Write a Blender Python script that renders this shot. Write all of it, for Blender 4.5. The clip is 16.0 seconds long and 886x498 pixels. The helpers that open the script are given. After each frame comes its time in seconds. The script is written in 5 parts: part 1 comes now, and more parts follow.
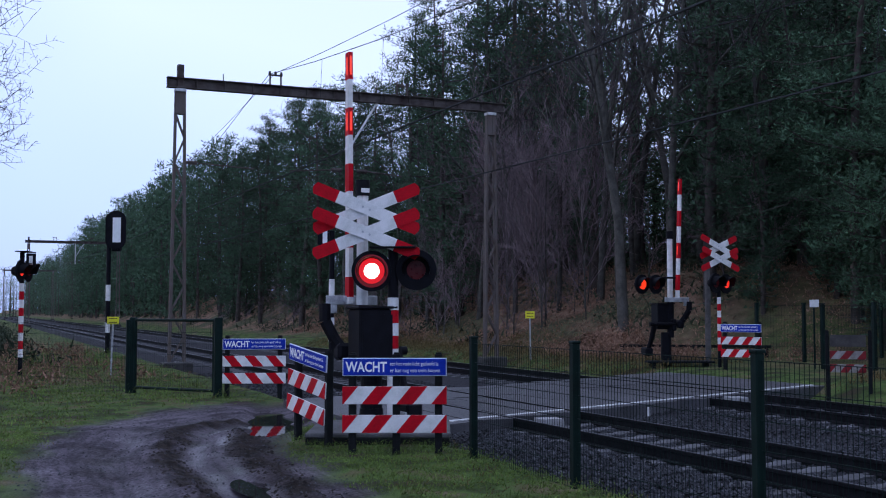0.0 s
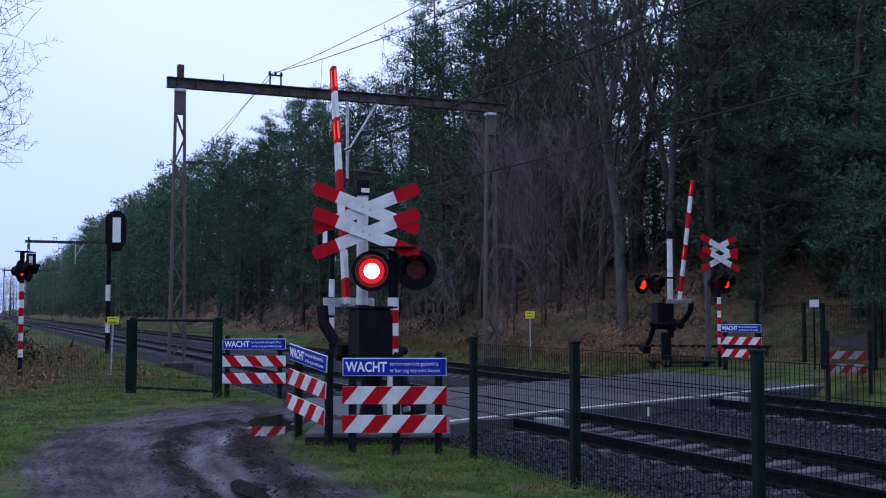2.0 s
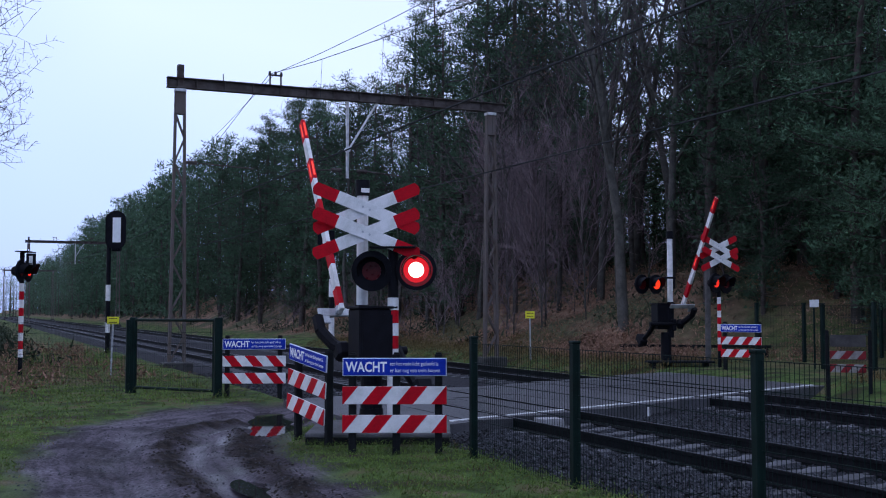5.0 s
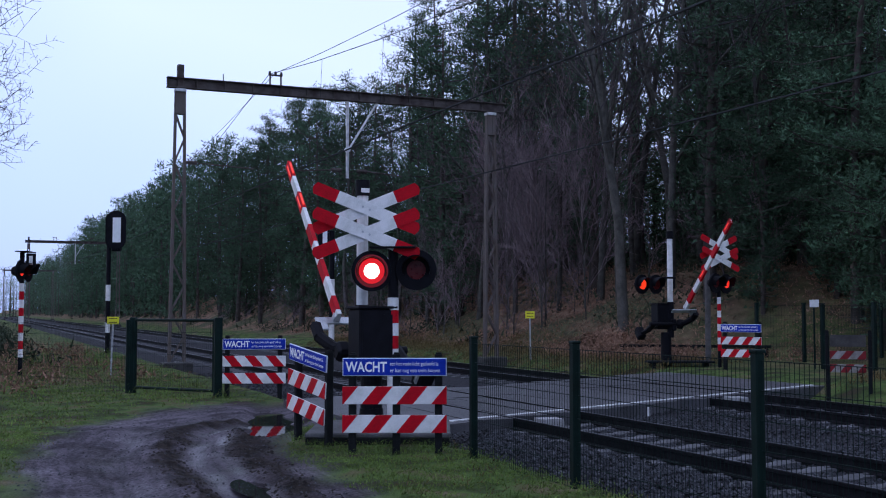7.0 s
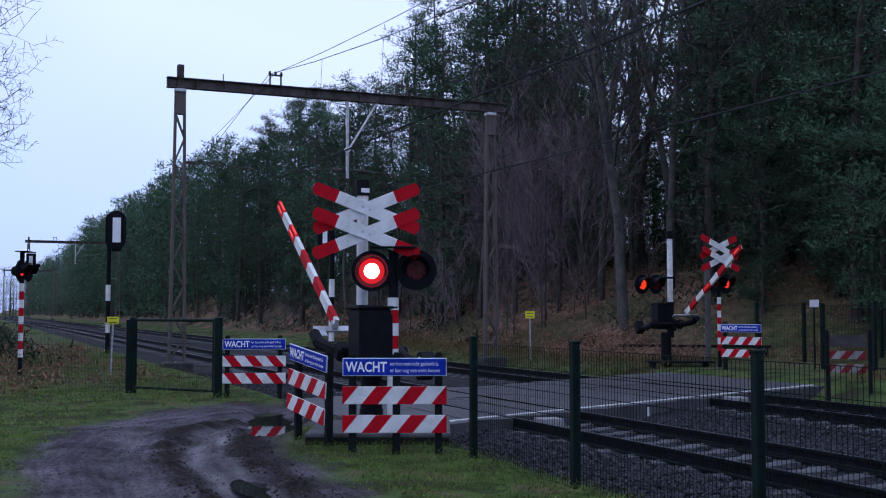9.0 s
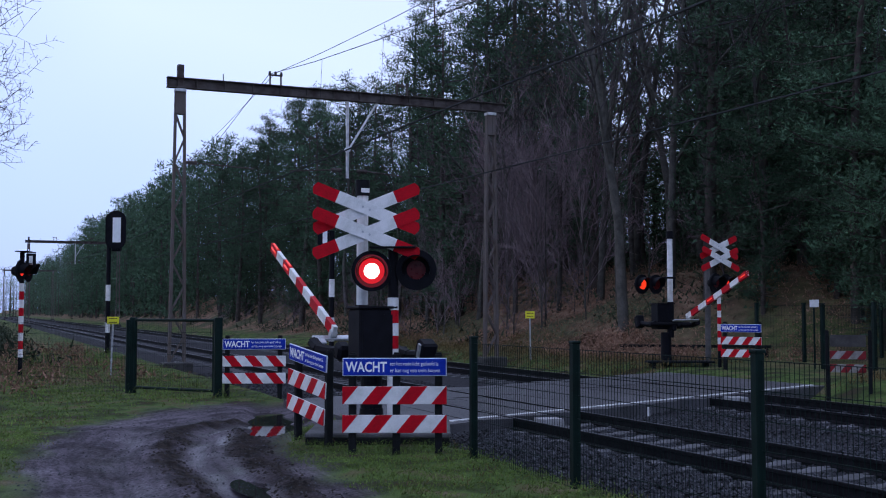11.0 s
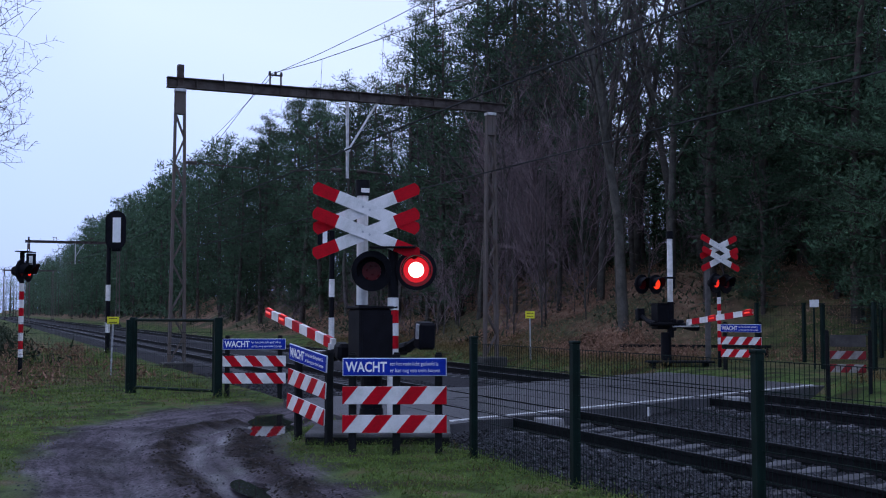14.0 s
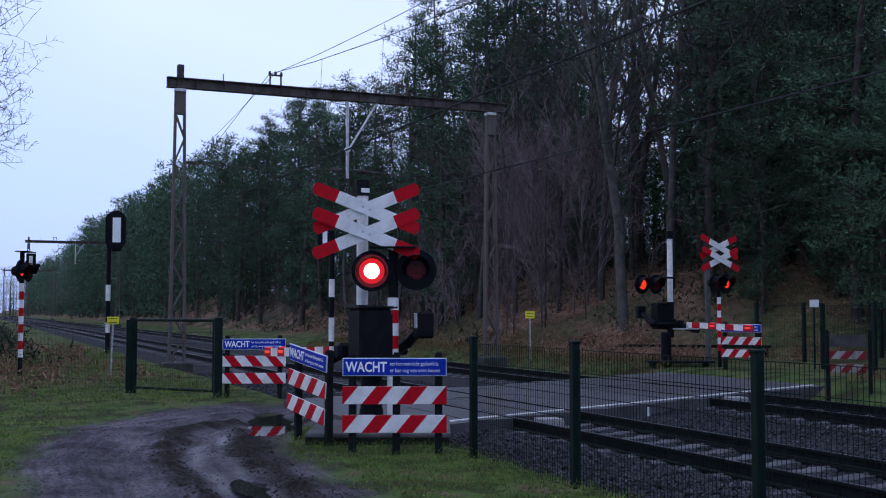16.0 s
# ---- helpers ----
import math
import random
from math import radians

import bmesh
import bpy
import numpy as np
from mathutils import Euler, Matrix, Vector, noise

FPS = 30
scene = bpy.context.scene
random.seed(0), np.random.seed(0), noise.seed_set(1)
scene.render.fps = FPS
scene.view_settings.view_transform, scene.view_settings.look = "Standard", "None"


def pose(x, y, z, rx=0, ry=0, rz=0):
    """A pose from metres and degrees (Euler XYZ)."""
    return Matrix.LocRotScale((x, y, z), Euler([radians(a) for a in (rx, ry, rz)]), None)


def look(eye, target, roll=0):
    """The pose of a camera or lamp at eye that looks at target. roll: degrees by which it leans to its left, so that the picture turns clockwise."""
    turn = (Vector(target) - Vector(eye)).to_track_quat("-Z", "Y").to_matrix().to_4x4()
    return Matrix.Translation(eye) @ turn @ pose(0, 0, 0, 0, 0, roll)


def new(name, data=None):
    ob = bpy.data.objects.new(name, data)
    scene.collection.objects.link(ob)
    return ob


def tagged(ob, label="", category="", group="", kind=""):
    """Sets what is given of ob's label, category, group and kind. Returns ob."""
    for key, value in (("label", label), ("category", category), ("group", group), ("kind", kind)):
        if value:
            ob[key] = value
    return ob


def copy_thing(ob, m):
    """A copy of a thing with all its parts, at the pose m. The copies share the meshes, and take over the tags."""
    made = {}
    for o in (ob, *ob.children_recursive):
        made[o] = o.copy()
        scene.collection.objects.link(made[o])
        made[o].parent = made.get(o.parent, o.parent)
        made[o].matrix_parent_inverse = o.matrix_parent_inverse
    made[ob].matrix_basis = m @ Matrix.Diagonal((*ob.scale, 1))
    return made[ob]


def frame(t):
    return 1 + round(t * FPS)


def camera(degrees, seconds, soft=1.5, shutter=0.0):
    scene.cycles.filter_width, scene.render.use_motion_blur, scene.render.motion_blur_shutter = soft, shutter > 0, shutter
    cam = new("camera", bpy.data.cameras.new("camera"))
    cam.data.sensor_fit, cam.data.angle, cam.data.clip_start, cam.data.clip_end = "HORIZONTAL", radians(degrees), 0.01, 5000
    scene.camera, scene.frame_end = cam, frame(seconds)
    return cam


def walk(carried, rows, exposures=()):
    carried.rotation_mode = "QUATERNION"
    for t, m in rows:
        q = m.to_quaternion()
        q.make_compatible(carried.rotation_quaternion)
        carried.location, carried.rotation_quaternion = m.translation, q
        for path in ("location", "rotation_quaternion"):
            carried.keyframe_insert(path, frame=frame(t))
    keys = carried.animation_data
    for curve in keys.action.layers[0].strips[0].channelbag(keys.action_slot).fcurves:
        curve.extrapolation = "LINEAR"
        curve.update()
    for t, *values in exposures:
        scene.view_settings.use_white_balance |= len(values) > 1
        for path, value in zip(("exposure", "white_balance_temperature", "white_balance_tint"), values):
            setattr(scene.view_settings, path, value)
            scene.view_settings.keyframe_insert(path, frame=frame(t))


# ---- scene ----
cam = camera(43.6, 16.0, soft=1.1)
EYE = (0.0, 0.0, 1.63)
HEADING, TILT = 22.8, 3.27
view = pose(EYE[0], EYE[1], EYE[2], 90 + TILT, 0, -HEADING)
walk(cam, [(0.0, view), (16.0, view)], exposures=[(0.0, 0.02, 6150, 11), (3.5, 0.02, 6150, 11), (7.0, -0.02, 6150, 11), (12.0, -0.07, 6150, 11), (16.0, -0.08, 6150, 11)])

# world: dull winter dusk, thin even cloud
world = bpy.data.worlds.new("world")
scene.world = world
world.use_nodes = True
wn = world.node_tree
sky = wn.nodes.new("ShaderNodeTexSky")
sky.sky_type = "NISHITA"
sky.sun_disc = False
sky.sun_elevation, sky.sun_rotation = radians(14), radians(-60)
sky.air_density, sky.dust_density, sky.ozone_density = 1.0, 1.5, 2.0
cloud = wn.nodes.new("ShaderNodeMixRGB")
cloud.inputs[0].default_value = 0.72
cloud.inputs[2].default_value = (7.3, 8.8, 13.6, 1)
wn.links.new(sky.outputs[0], cloud.inputs[1])
veil = wn.nodes.new("ShaderNodeTexNoise")
veil.inputs["Scale"].default_value, veil.inputs["Detail"].default_value = 1.6, 3
tone = wn.nodes.new("ShaderNodeValToRGB")
tone.color_ramp.elements[0].position, tone.color_ramp.elements[0].color = 0.2, (4.9, 6.6, 12.2, 1)
tone.color_ramp.elements[1].position, tone.color_ramp.elements[1].color = 0.62, (8.9, 10.2, 14.6, 1)
# brighter with height and towards the east, paler bluish towards the horizon
where, split = wn.nodes.new("ShaderNodeTexCoord"), wn.nodes.new("ShaderNodeSeparateXYZ")
rise, both = wn.nodes.new("ShaderNodeMath"), wn.nodes.new("ShaderNodeMath")
rise.operation, both.operation = "MULTIPLY_ADD", "MULTIPLY_ADD"
wn.links.new(where.outputs["Generated"], split.inputs[0])
wn.links.new(where.outputs["Generated"], veil.inputs["Vector"])
wn.links.new(split.outputs[2], rise.inputs[0])
rise.inputs[1].default_value = 1.3
across = wn.nodes.new("ShaderNodeMath")
across.operation = "MULTIPLY_ADD"
wn.links.new(split.outputs[0], across.inputs[0])
across.inputs[1].default_value, across.inputs[2].default_value = 0.5, -0.12
wn.links.new(across.outputs[0], rise.inputs[2])
wn.links.new(veil.outputs["Fac"], both.inputs[0])
both.inputs[1].default_value = 0.55
wn.links.new(rise.outputs[0], both.inputs[2])
wn.links.new(both.outputs[0], tone.inputs[0])
wn.links.new(tone.outputs[0], cloud.inputs[2])
back = wn.nodes["Background"]
wn.links.new(cloud.outputs[0], back.inputs["Color"])
back.inputs["Strength"].default_value = 0.12
sun = new("sun", bpy.data.lights.new("sun", "SUN"))
sun.data.energy, sun.data.angle, sun.data.color = 0.12, radians(20), (0.95, 0.97, 1.0)
sun.matrix_world = look((-40, 10, 40), (0, 12, 0))


# ---- materials ----
def mat(name, col, rough=0.6, metal=0.0, var=0.25, scale=6.0, bump=0.15, fine=60.0, dirt=None, spec=0.22, obj_random=0.0, island=0.0):
    """Painted, woody, stony or metal surface with broad stains and fine grain."""
    m = bpy.data.materials.new(name)
    m.use_nodes = True
    n, l = m.node_tree.nodes, m.node_tree.links
    b = n["Principled BSDF"]
    b.inputs["Roughness"].default_value, b.inputs["Metallic"].default_value = rough, metal
    b.inputs["Specular IOR Level"].default_value = spec
    tc = n.new("ShaderNodeTexCoord")
    n1, n2 = n.new("ShaderNodeTexNoise"), n.new("ShaderNodeTexNoise")
    n1.inputs["Scale"].default_value, n1.inputs["Detail"].default_value = scale, 6
    n2.inputs["Scale"].default_value, n2.inputs["Detail"].default_value = fine, 3
    for q in (n1, n2):
        l.new(tc.outputs["Object"], q.inputs["Vector"])
    ramp = n.new("ShaderNodeValToRGB")
    dark = dirt if dirt else tuple(c * (1 - var) for c in col)
    lite = tuple(min(1, c * (1 + var)) for c in col)
    ramp.color_ramp.elements[0].position, ramp.color_ramp.elements[0].color = 0.3, (*dark, 1)
    ramp.color_ramp.elements[1].position, ramp.color_ramp.elements[1].color = 0.62, (*(col if dirt else lite), 1)
    l.new(n1.outputs["Fac"], ramp.inputs[0])
    mix = n.new("ShaderNodeMixRGB")
    mix.blend_type = "OVERLAY"
    mix.inputs[0].default_value = 0.35
    l.new(ramp.outputs[0], mix.inputs[1])
    l.new(n2.outputs["Fac"], mix.inputs[2])
    out = mix.outputs[0]
    for k, kind, socket in ((obj_random, "ShaderNodeObjectInfo", "Random"), (island, "ShaderNodeNewGeometry", "Random Per Island")):
        if not k:
            continue
        src = n.new(kind).outputs[socket]
        mr = n.new("ShaderNodeMapRange")
        mr.inputs["To Min"].default_value, mr.inputs["To Max"].default_value = 1 - k, 1 + k
        l.new(src, mr.inputs["Value"])
        vm = n.new("ShaderNodeVectorMath")
        vm.operation = "SCALE"
        l.new(out, vm.inputs[0])
        l.new(mr.outputs[0], vm.inputs["Scale"])
        out = vm.outputs[0]
    l.new(out, b.inputs["Base Color"])
    if bump:
        bp = n.new("ShaderNodeBump")
        bp.inputs["Strength"].default_value, bp.inputs["Distance"].default_value = bump, 0.02
        l.new(n2.outputs["Fac"], bp.inputs["Height"])
        l.new(bp.outputs[0], b.inputs["Normal"])
    rr = n.new("ShaderNodeMapRange")
    rr.inputs["To Min"].default_value, rr.inputs["To Max"].default_value = max(0.02, rough - min(0.12, rough * 0.6)), min(1, rough + min(0.12, rough))
    l.new(n1.outputs["Fac"], rr.inputs["Value"])
    l.new(rr.outputs[0], b.inputs["Roughness"])
    return m


def glow(name, col, strength, base=(0.3, 0.02, 0.02)):
    m = bpy.data.materials.new(name)
    m.use_nodes = True
    b = m.node_tree.nodes["Principled BSDF"]
    b.inputs["Base Color"].default_value = (*base, 1)
    b.inputs["Roughness"].default_value = 0.25
    b.inputs["Emission Color"].default_value = (*col, 1)
    b.inputs["Emission Strength"].default_value = strength
    return m


WHITE = mat("white_paint", (0.8, 0.78, 0.78), 0.5, spec=0.3, var=0.12, dirt=(0.6, 0.6, 0.58), bump=0.05)
RED = mat("red_paint", (0.52, 0.003, 0.014), 0.6, spec=0.12, var=0.15, dirt=(0.38, 0.004, 0.012), bump=0.05)
BLUE = mat("blue_sign", (0.008, 0.028, 0.33), 0.6, spec=0.12, var=0.15, bump=0.02)
LETTER = mat("letter_white", (0.9, 0.9, 0.9), 0.4, var=0.05, bump=0.0)
EDGE = mat("sign_edge", (0.6, 0.64, 0.75), 0.4, metal=0.3, bump=0.03)
BLACK = mat("black_paint", (0.006, 0.006, 0.009), 0.6, spec=0.1, var=0.35, bump=0.08)
POSTWOOD = mat("dark_post", (0.01, 0.011, 0.012), 0.8, spec=0.08, var=0.4, bump=0.3)
GREEN = mat("green_steel", (0.004, 0.013, 0.011), 0.55, spec=0.12, var=0.3, bump=0.08)
GALV = mat("galvanised", (0.42, 0.43, 0.45), 0.45, metal=0.55, var=0.3, bump=0.1)
STEEL = mat("old_steel", (0.1, 0.085, 0.08), 0.8, metal=0.1, var=0.5, scale=3, dirt=(0.035, 0.022, 0.02), bump=0.25)
RAIL = mat("rail_rust", (0.01, 0.0095, 0.0115), 0.75, spec=0.05, metal=0.1, var=0.4, scale=8, bump=0.2)
RAILTOP = mat("rail_head", (0.1, 0.1, 0.115), 0.4, metal=0.9, var=0.2, scale=3, bump=0.03)
CONC = mat("concrete", (0.12, 0.118, 0.122), 0.8, var=0.3, scale=4, dirt=(0.065, 0.062, 0.06), bump=0.3)
SLEEPER = mat("sleeper_concrete", (0.11, 0.108, 0.118), 0.85, var=0.3, scale=5, dirt=(0.06, 0.058, 0.06), bump=0.35, obj_random=0.2)
PANEL = mat("crossing_panel", (0.058, 0.056, 0.062), 0.5, var=0.3, scale=5, bump=0.3, fine=120, obj_random=0.18)
STONE = mat("ballast_stone", (0.036, 0.036, 0.042), 0.75, var=0.4, scale=9, bump=0.4, island=0.55)
YELLOW = mat("yellow_plate", (0.72, 0.66, 0.04), 0.45, var=0.1, bump=0.03)
BARK = mat("pine_bark", (0.05, 0.041, 0.036), 0.9, var=0.45, scale=3, bump=0.6, fine=25, obj_random=0.3)
GREYBARK = mat("grey_bark", (0.06, 0.056, 0.05), 0.9, var=0.4, scale=3, bump=0.5, fine=25, obj_random=0.3)
# TWIG is lightened beyond bark: the wood's haze is put into its colour
TWIG = mat("twig_bark", (0.15, 0.113, 0.12), 0.9, var=0.3, scale=2, bump=0.2, obj_random=0.3)
TWIGDARK = mat("dark_twig_bark", (0.055, 0.047, 0.05), 0.9, var=0.3, scale=2, bump=0.2, obj_random=0.3)
NEEDLE = mat("pine_needles", (0.043, 0.08, 0.045), 0.8, var=0.4, scale=0.6, bump=0.0, spec=0.25, island=0.35, obj_random=0.35)
BROWNLEAF = mat("dead_leaves", (0.12, 0.07, 0.045), 0.85, var=0.4, scale=1.2, bump=0.0, spec=0.2, island=0.5)
BRACKEN = mat("dead_bracken", (0.2, 0.115, 0.078), 0.9, var=0.45, scale=0.5, bump=0.0, spec=0.2, island=0.5)
SHRUB = mat("shrub_leaves", (0.03, 0.042, 0.022), 0.8, var=0.4, scale=0.8, bump=0.0, spec=0.25, island=0.4)
STRAW = mat("straw_blades", (0.11, 0.082, 0.036), 0.9, var=0.4, scale=1.5, bump=0.0, spec=0.08, island=0.5)
GRASSBLADE = mat("grass_blades", (0.098, 0.142, 0.034), 0.85, var=0.45, scale=0.9, bump=0.0, spec=0.08, island=0.5)
WIRE = mat("wire", (0.04, 0.042, 0.044), 0.9, bump=0.0, spec=0.1)
WATER = mat("puddle_water", (0.016, 0.014, 0.015), 0.02, var=0.2, scale=2, bump=0.0, fine=12, spec=0.5)
LENS_OFF = mat("red_lens", (0.09, 0.004, 0.006), 0.3, var=0.2, scale=20, bump=0.1)
HOT = glow("lit_lamp", (1.0, 0.5, 0.42), 6.0)
# RING and HALO paint the red glare around a lit lamp as faint emission
RING = glow("lamp_halo_inner", (1.0, 0.01, 0.015), 0.7, (0.02, 0.001, 0.001))
HALO = glow("lamp_halo_outer", (1.0, 0.008, 0.015), 0.09, (0.01, 0.001, 0.001))
SIDEGLOW = glow("lit_lamp_aside", (1.0, 0.04, 0.02), 0.8)
SIDEHOT = glow("lit_lamp_aside_core", (1.0, 0.05, 0.012), 1.0)
BOOMLIGHT = glow("boom_light", (1.0, 0.05, 0.02), 0.85)
SIGNALWHITE = mat("signal_white_plate", (0.85, 0.86, 0.88), 0.5, var=0.05, bump=0.02)


# ---- mesh helpers ----
class Geo:
    def __init__(self):
        self.v, self.f, self.mi = [], [], []

    def add(self, vs, fs, k=0):
        o = len(self.v)
        self.v += [tuple(p) for p in vs]
        self.f += [tuple(i + o for i in q) for q in fs]
        self.mi += [k] * len(fs)
        return self

    def box(self, c, s, b=0.006, m=None, k=0):
        """Box with chamfered edges: centre c, full size s."""
        hx, hy, hz = (q / 2 for q in s)
        b = min(b, hx * 0.45, hy * 0.45, hz * 0.45)
        bm = bmesh.new()
        bmesh.ops.create_cube(bm, size=1)
        for q in bm.verts:
            q.co = Vector((q.co.x * s[0], q.co.y * s[1], q.co.z * s[2]))
        if b > 0:
            bmesh.ops.bevel(bm, geom=bm.edges[:], offset=b, segments=1, affect="EDGES")
        mm = Matrix.Translation(c) @ (m if m else Matrix.Identity(4))
        bm.verts.index_update()
        self.add([mm @ q.co for q in bm.verts], [[q.index for q in f.verts] for f in bm.faces], k)
        bm.free()
        return self

    def tube(self, p0, p1, r0, r1=None, n=10, caps=True, k=0):
        r1 = r0 if r1 is None else r1
        p0, p1 = Vector(p0), Vector(p1)
        z = (p1 - p0).normalized()
        x = z.orthogonal().normalized()
        y = z.cross(x)
        vs = []
        for p, r in ((p0, r0), (p1, r1)):
            for i in range(n):
                a = 2 * math.pi * i / n
                vs.append(p + (x * math.cos(a) + y * math.sin(a)) * r)
        fs = [(i, (i + 1) % n, n + (i + 1) % n, n + i) for i in range(n)]
        if caps:
            fs += [tuple(range(n - 1, -1, -1)), tuple(range(n, 2 * n))]
        return self.add(vs, fs, k)

    def prism(self, poly, y0, y1, k=0):
        """Polygon in x, z, drawn out from y0 to y1."""
        n = len(poly)
        vs = [(x, y0, z) for x, z in poly] + [(x, y1, z) for x, z in poly]
        fs = [tuple(range(n)), tuple(range(2 * n - 1, n - 1, -1))] + [((i + 1) % n, i, n + i, n + (i + 1) % n) for i in range(n)]
        return self.add(vs, fs, k)

    def mesh(self, name, mats, smooth=False):
        me = bpy.data.meshes.new(name)
        me.from_pydata(self.v, [], self.f)
        for m in mats if isinstance(mats, (list, tuple)) else [mats]:
            me.materials.append(m)
        if any(self.mi):
            me.polygons.foreach_set("material_index", self.mi)
        if smooth:
            me.polygons.foreach_set("use_smooth", [True] * len(me.polygons))
        me.update()
        return me


def part(name, geo, material, parent=None, label="", at=None, smooth=False):
    ob = new(name, geo.mesh(name, material, smooth) if isinstance(geo, Geo) else geo)
    if parent:
        ob.parent = parent
    if at is not None:
        ob.matrix_basis = at
    return tagged(ob, label)


def thing(name, m, label, category, group="", kind=""):
    ob = new(name)
    ob.empty_display_size = 0.2
    ob.matrix_basis = m
    return tagged(ob, label, category, group, kind)


def letters(body, size, depth, material, parent, at, name="lettering", squeeze=1.0, bold=0.0):
    cu = bpy.data.curves.new(name, "FONT")
    cu.body, cu.size, cu.extrude, cu.offset, cu.resolution_u = body, size, depth, bold, 3
    tmp = bpy.data.objects.new(name, cu)
    scene.collection.objects.link(tmp)
    bpy.context.view_layer.update()
    me = bpy.data.meshes.new_from_object(tmp.evaluated_get(bpy.context.evaluated_depsgraph_get()))
    bpy.data.objects.remove(tmp)
    me.materials.clear()
    me.materials.append(material)
    ob = part(name, me, material, parent, at=at @ pose(0, 0, 0, 90) @ Matrix.Diagonal((squeeze, 1, 1, 1)))
    return ob


def sm(a, b, x):
    t = min(1, max(0, (x - a) / (b - a)))
    return t * t * (3 - 2 * t)


# ---- ground ----
PATH = [(1.7, -8), (1.7, 5), (1.85, 10), (2.0, 13.5), (2.7, 16.4), (4.2, 18.2), (7.0, 18.9)]
HALF = [1.6, 1.6, 1.55, 1.45, 1.55, 1.9, 2.0]


def path_offset(x, y):
    """Signed distance to the dirt track's middle line, and its half width there."""
    best = (1e9, 0, 1)
    for (ax, ay), (bx, by), ha, hb in zip(PATH, PATH[1:], HALF, HALF[1:]):
        dx, dy = bx - ax, by - ay
        t = min(1, max(0, ((x - ax) * dx + (y - ay) * dy) / (dx * dx + dy * dy)))
        ex, ey = x - ax - t * dx, y - ay - t * dy
        d = math.hypot(ex, ey)
        if d < abs(best[0]):
            best = (d if dx * ey - dy * ex < 0 else -d, ha + (hb - ha) * t, 1)
    return best[0], best[1]


PUDDLES = [(2.38, 9.9, 0.2, 0.6, 0.025), (2.6, 10.9, 0.19, 0.55, 0.03)]
POOL = (0.25, 17.9, 0.4, 1.9, -0.185)  # lies slantwise: x = 0.247 y along its middle


def churned(d):
    """Where wheels have dug the dirt track up."""
    return max(math.exp(-((d - 0.1) / 0.2) ** 2), math.exp(-((d - 1.05) / 0.3) ** 2))


def near_road(x, y):
    u, v = (x - 6.63) * 0.925 + (y - 15.42) * 0.38, -(x - 6.63) * 0.38 + (y - 15.42) * 0.925
    return u, v


def ground_z(x, y):
    z = -0.06 + 0.03 * noise.noise(Vector((x * 0.35, y * 0.35, 0)))
    if -3 < x < 8 and 0 < y < 30:
        z += 0.018 * noise.noise(Vector((x * 3, y * 3, 4)))
        d, h = path_offset(x, y)
        k = 1 - sm(h - 0.35, h + 0.25, abs(d))
        if k > 0:
            rut = math.exp(-((d - 0.42) / 0.2) ** 2) + 0.8 * math.exp(-((d + 0.55) / 0.26) ** 2)
            ridge = math.exp(-((d + 0.05) / 0.2) ** 2) + math.exp(-((d - 0.95) / 0.18) ** 2)
            z += k * (-0.02 - 0.07 * rut + 0.055 * ridge * (0.6 + noise.noise(Vector((x * 2.3, y * 2.3, 9)))) + 0.006 * noise.noise(Vector((x * 4, y * 4, 2))) + (0.002 + 0.05 * churned(d)) * noise.noise(Vector((x * 6, y * 4, 5))))
        else:
            z += 0.02
        for px, py, a, b, w in PUDDLES:
            e = ((x - px) / a) ** 2 + ((y - py) / b) ** 2
            if e < 4:
                z -= 0.06 * math.exp(-e * 0.9)
        slope, py, a, b, level = POOL
        e = ((x - slope * y) / a) ** 2 + ((y - py) / b) ** 2 + 0.7 * noise.noise(Vector((x * 2.5, y * 1.5, 40)))
        if e < 2.6:
            s = sm(1.0, 2.6, e)
            z = z * s + (level - 0.04 * max(-0.5, 1 - e)) * (1 - s)
    z -= 0.34 * sm(5.45, 6.1, x) * (1 - sm(16.4, 17.6, x))
    edge = 19.0 + 5.5 * (1 - sm(26, 38, y)) + 1.2 * noise.noise(Vector((y * 0.08, 3, 0)))
    z += 3.4 * sm(edge, edge + 9, x) + 0.35 * noise.noise(Vector((x * 0.25, y * 0.25, 7))) * sm(edge, edge + 3, x)
    z += 2.2 * sm(30, 60, x)
    z += 0.15 * sm(16.8, 18.5, x)
    z += 0.9 * (1 - sm(-3.5, 1.6, x)) * sm(22, 30, y)
    return z


def axis(*runs):
    out = []
    for a, b, step in runs:
        n = max(1, round((b - a) / step))
        out += [a + (b - a) * i / n for i in range(n)]
    return out + [runs[-1][1]]


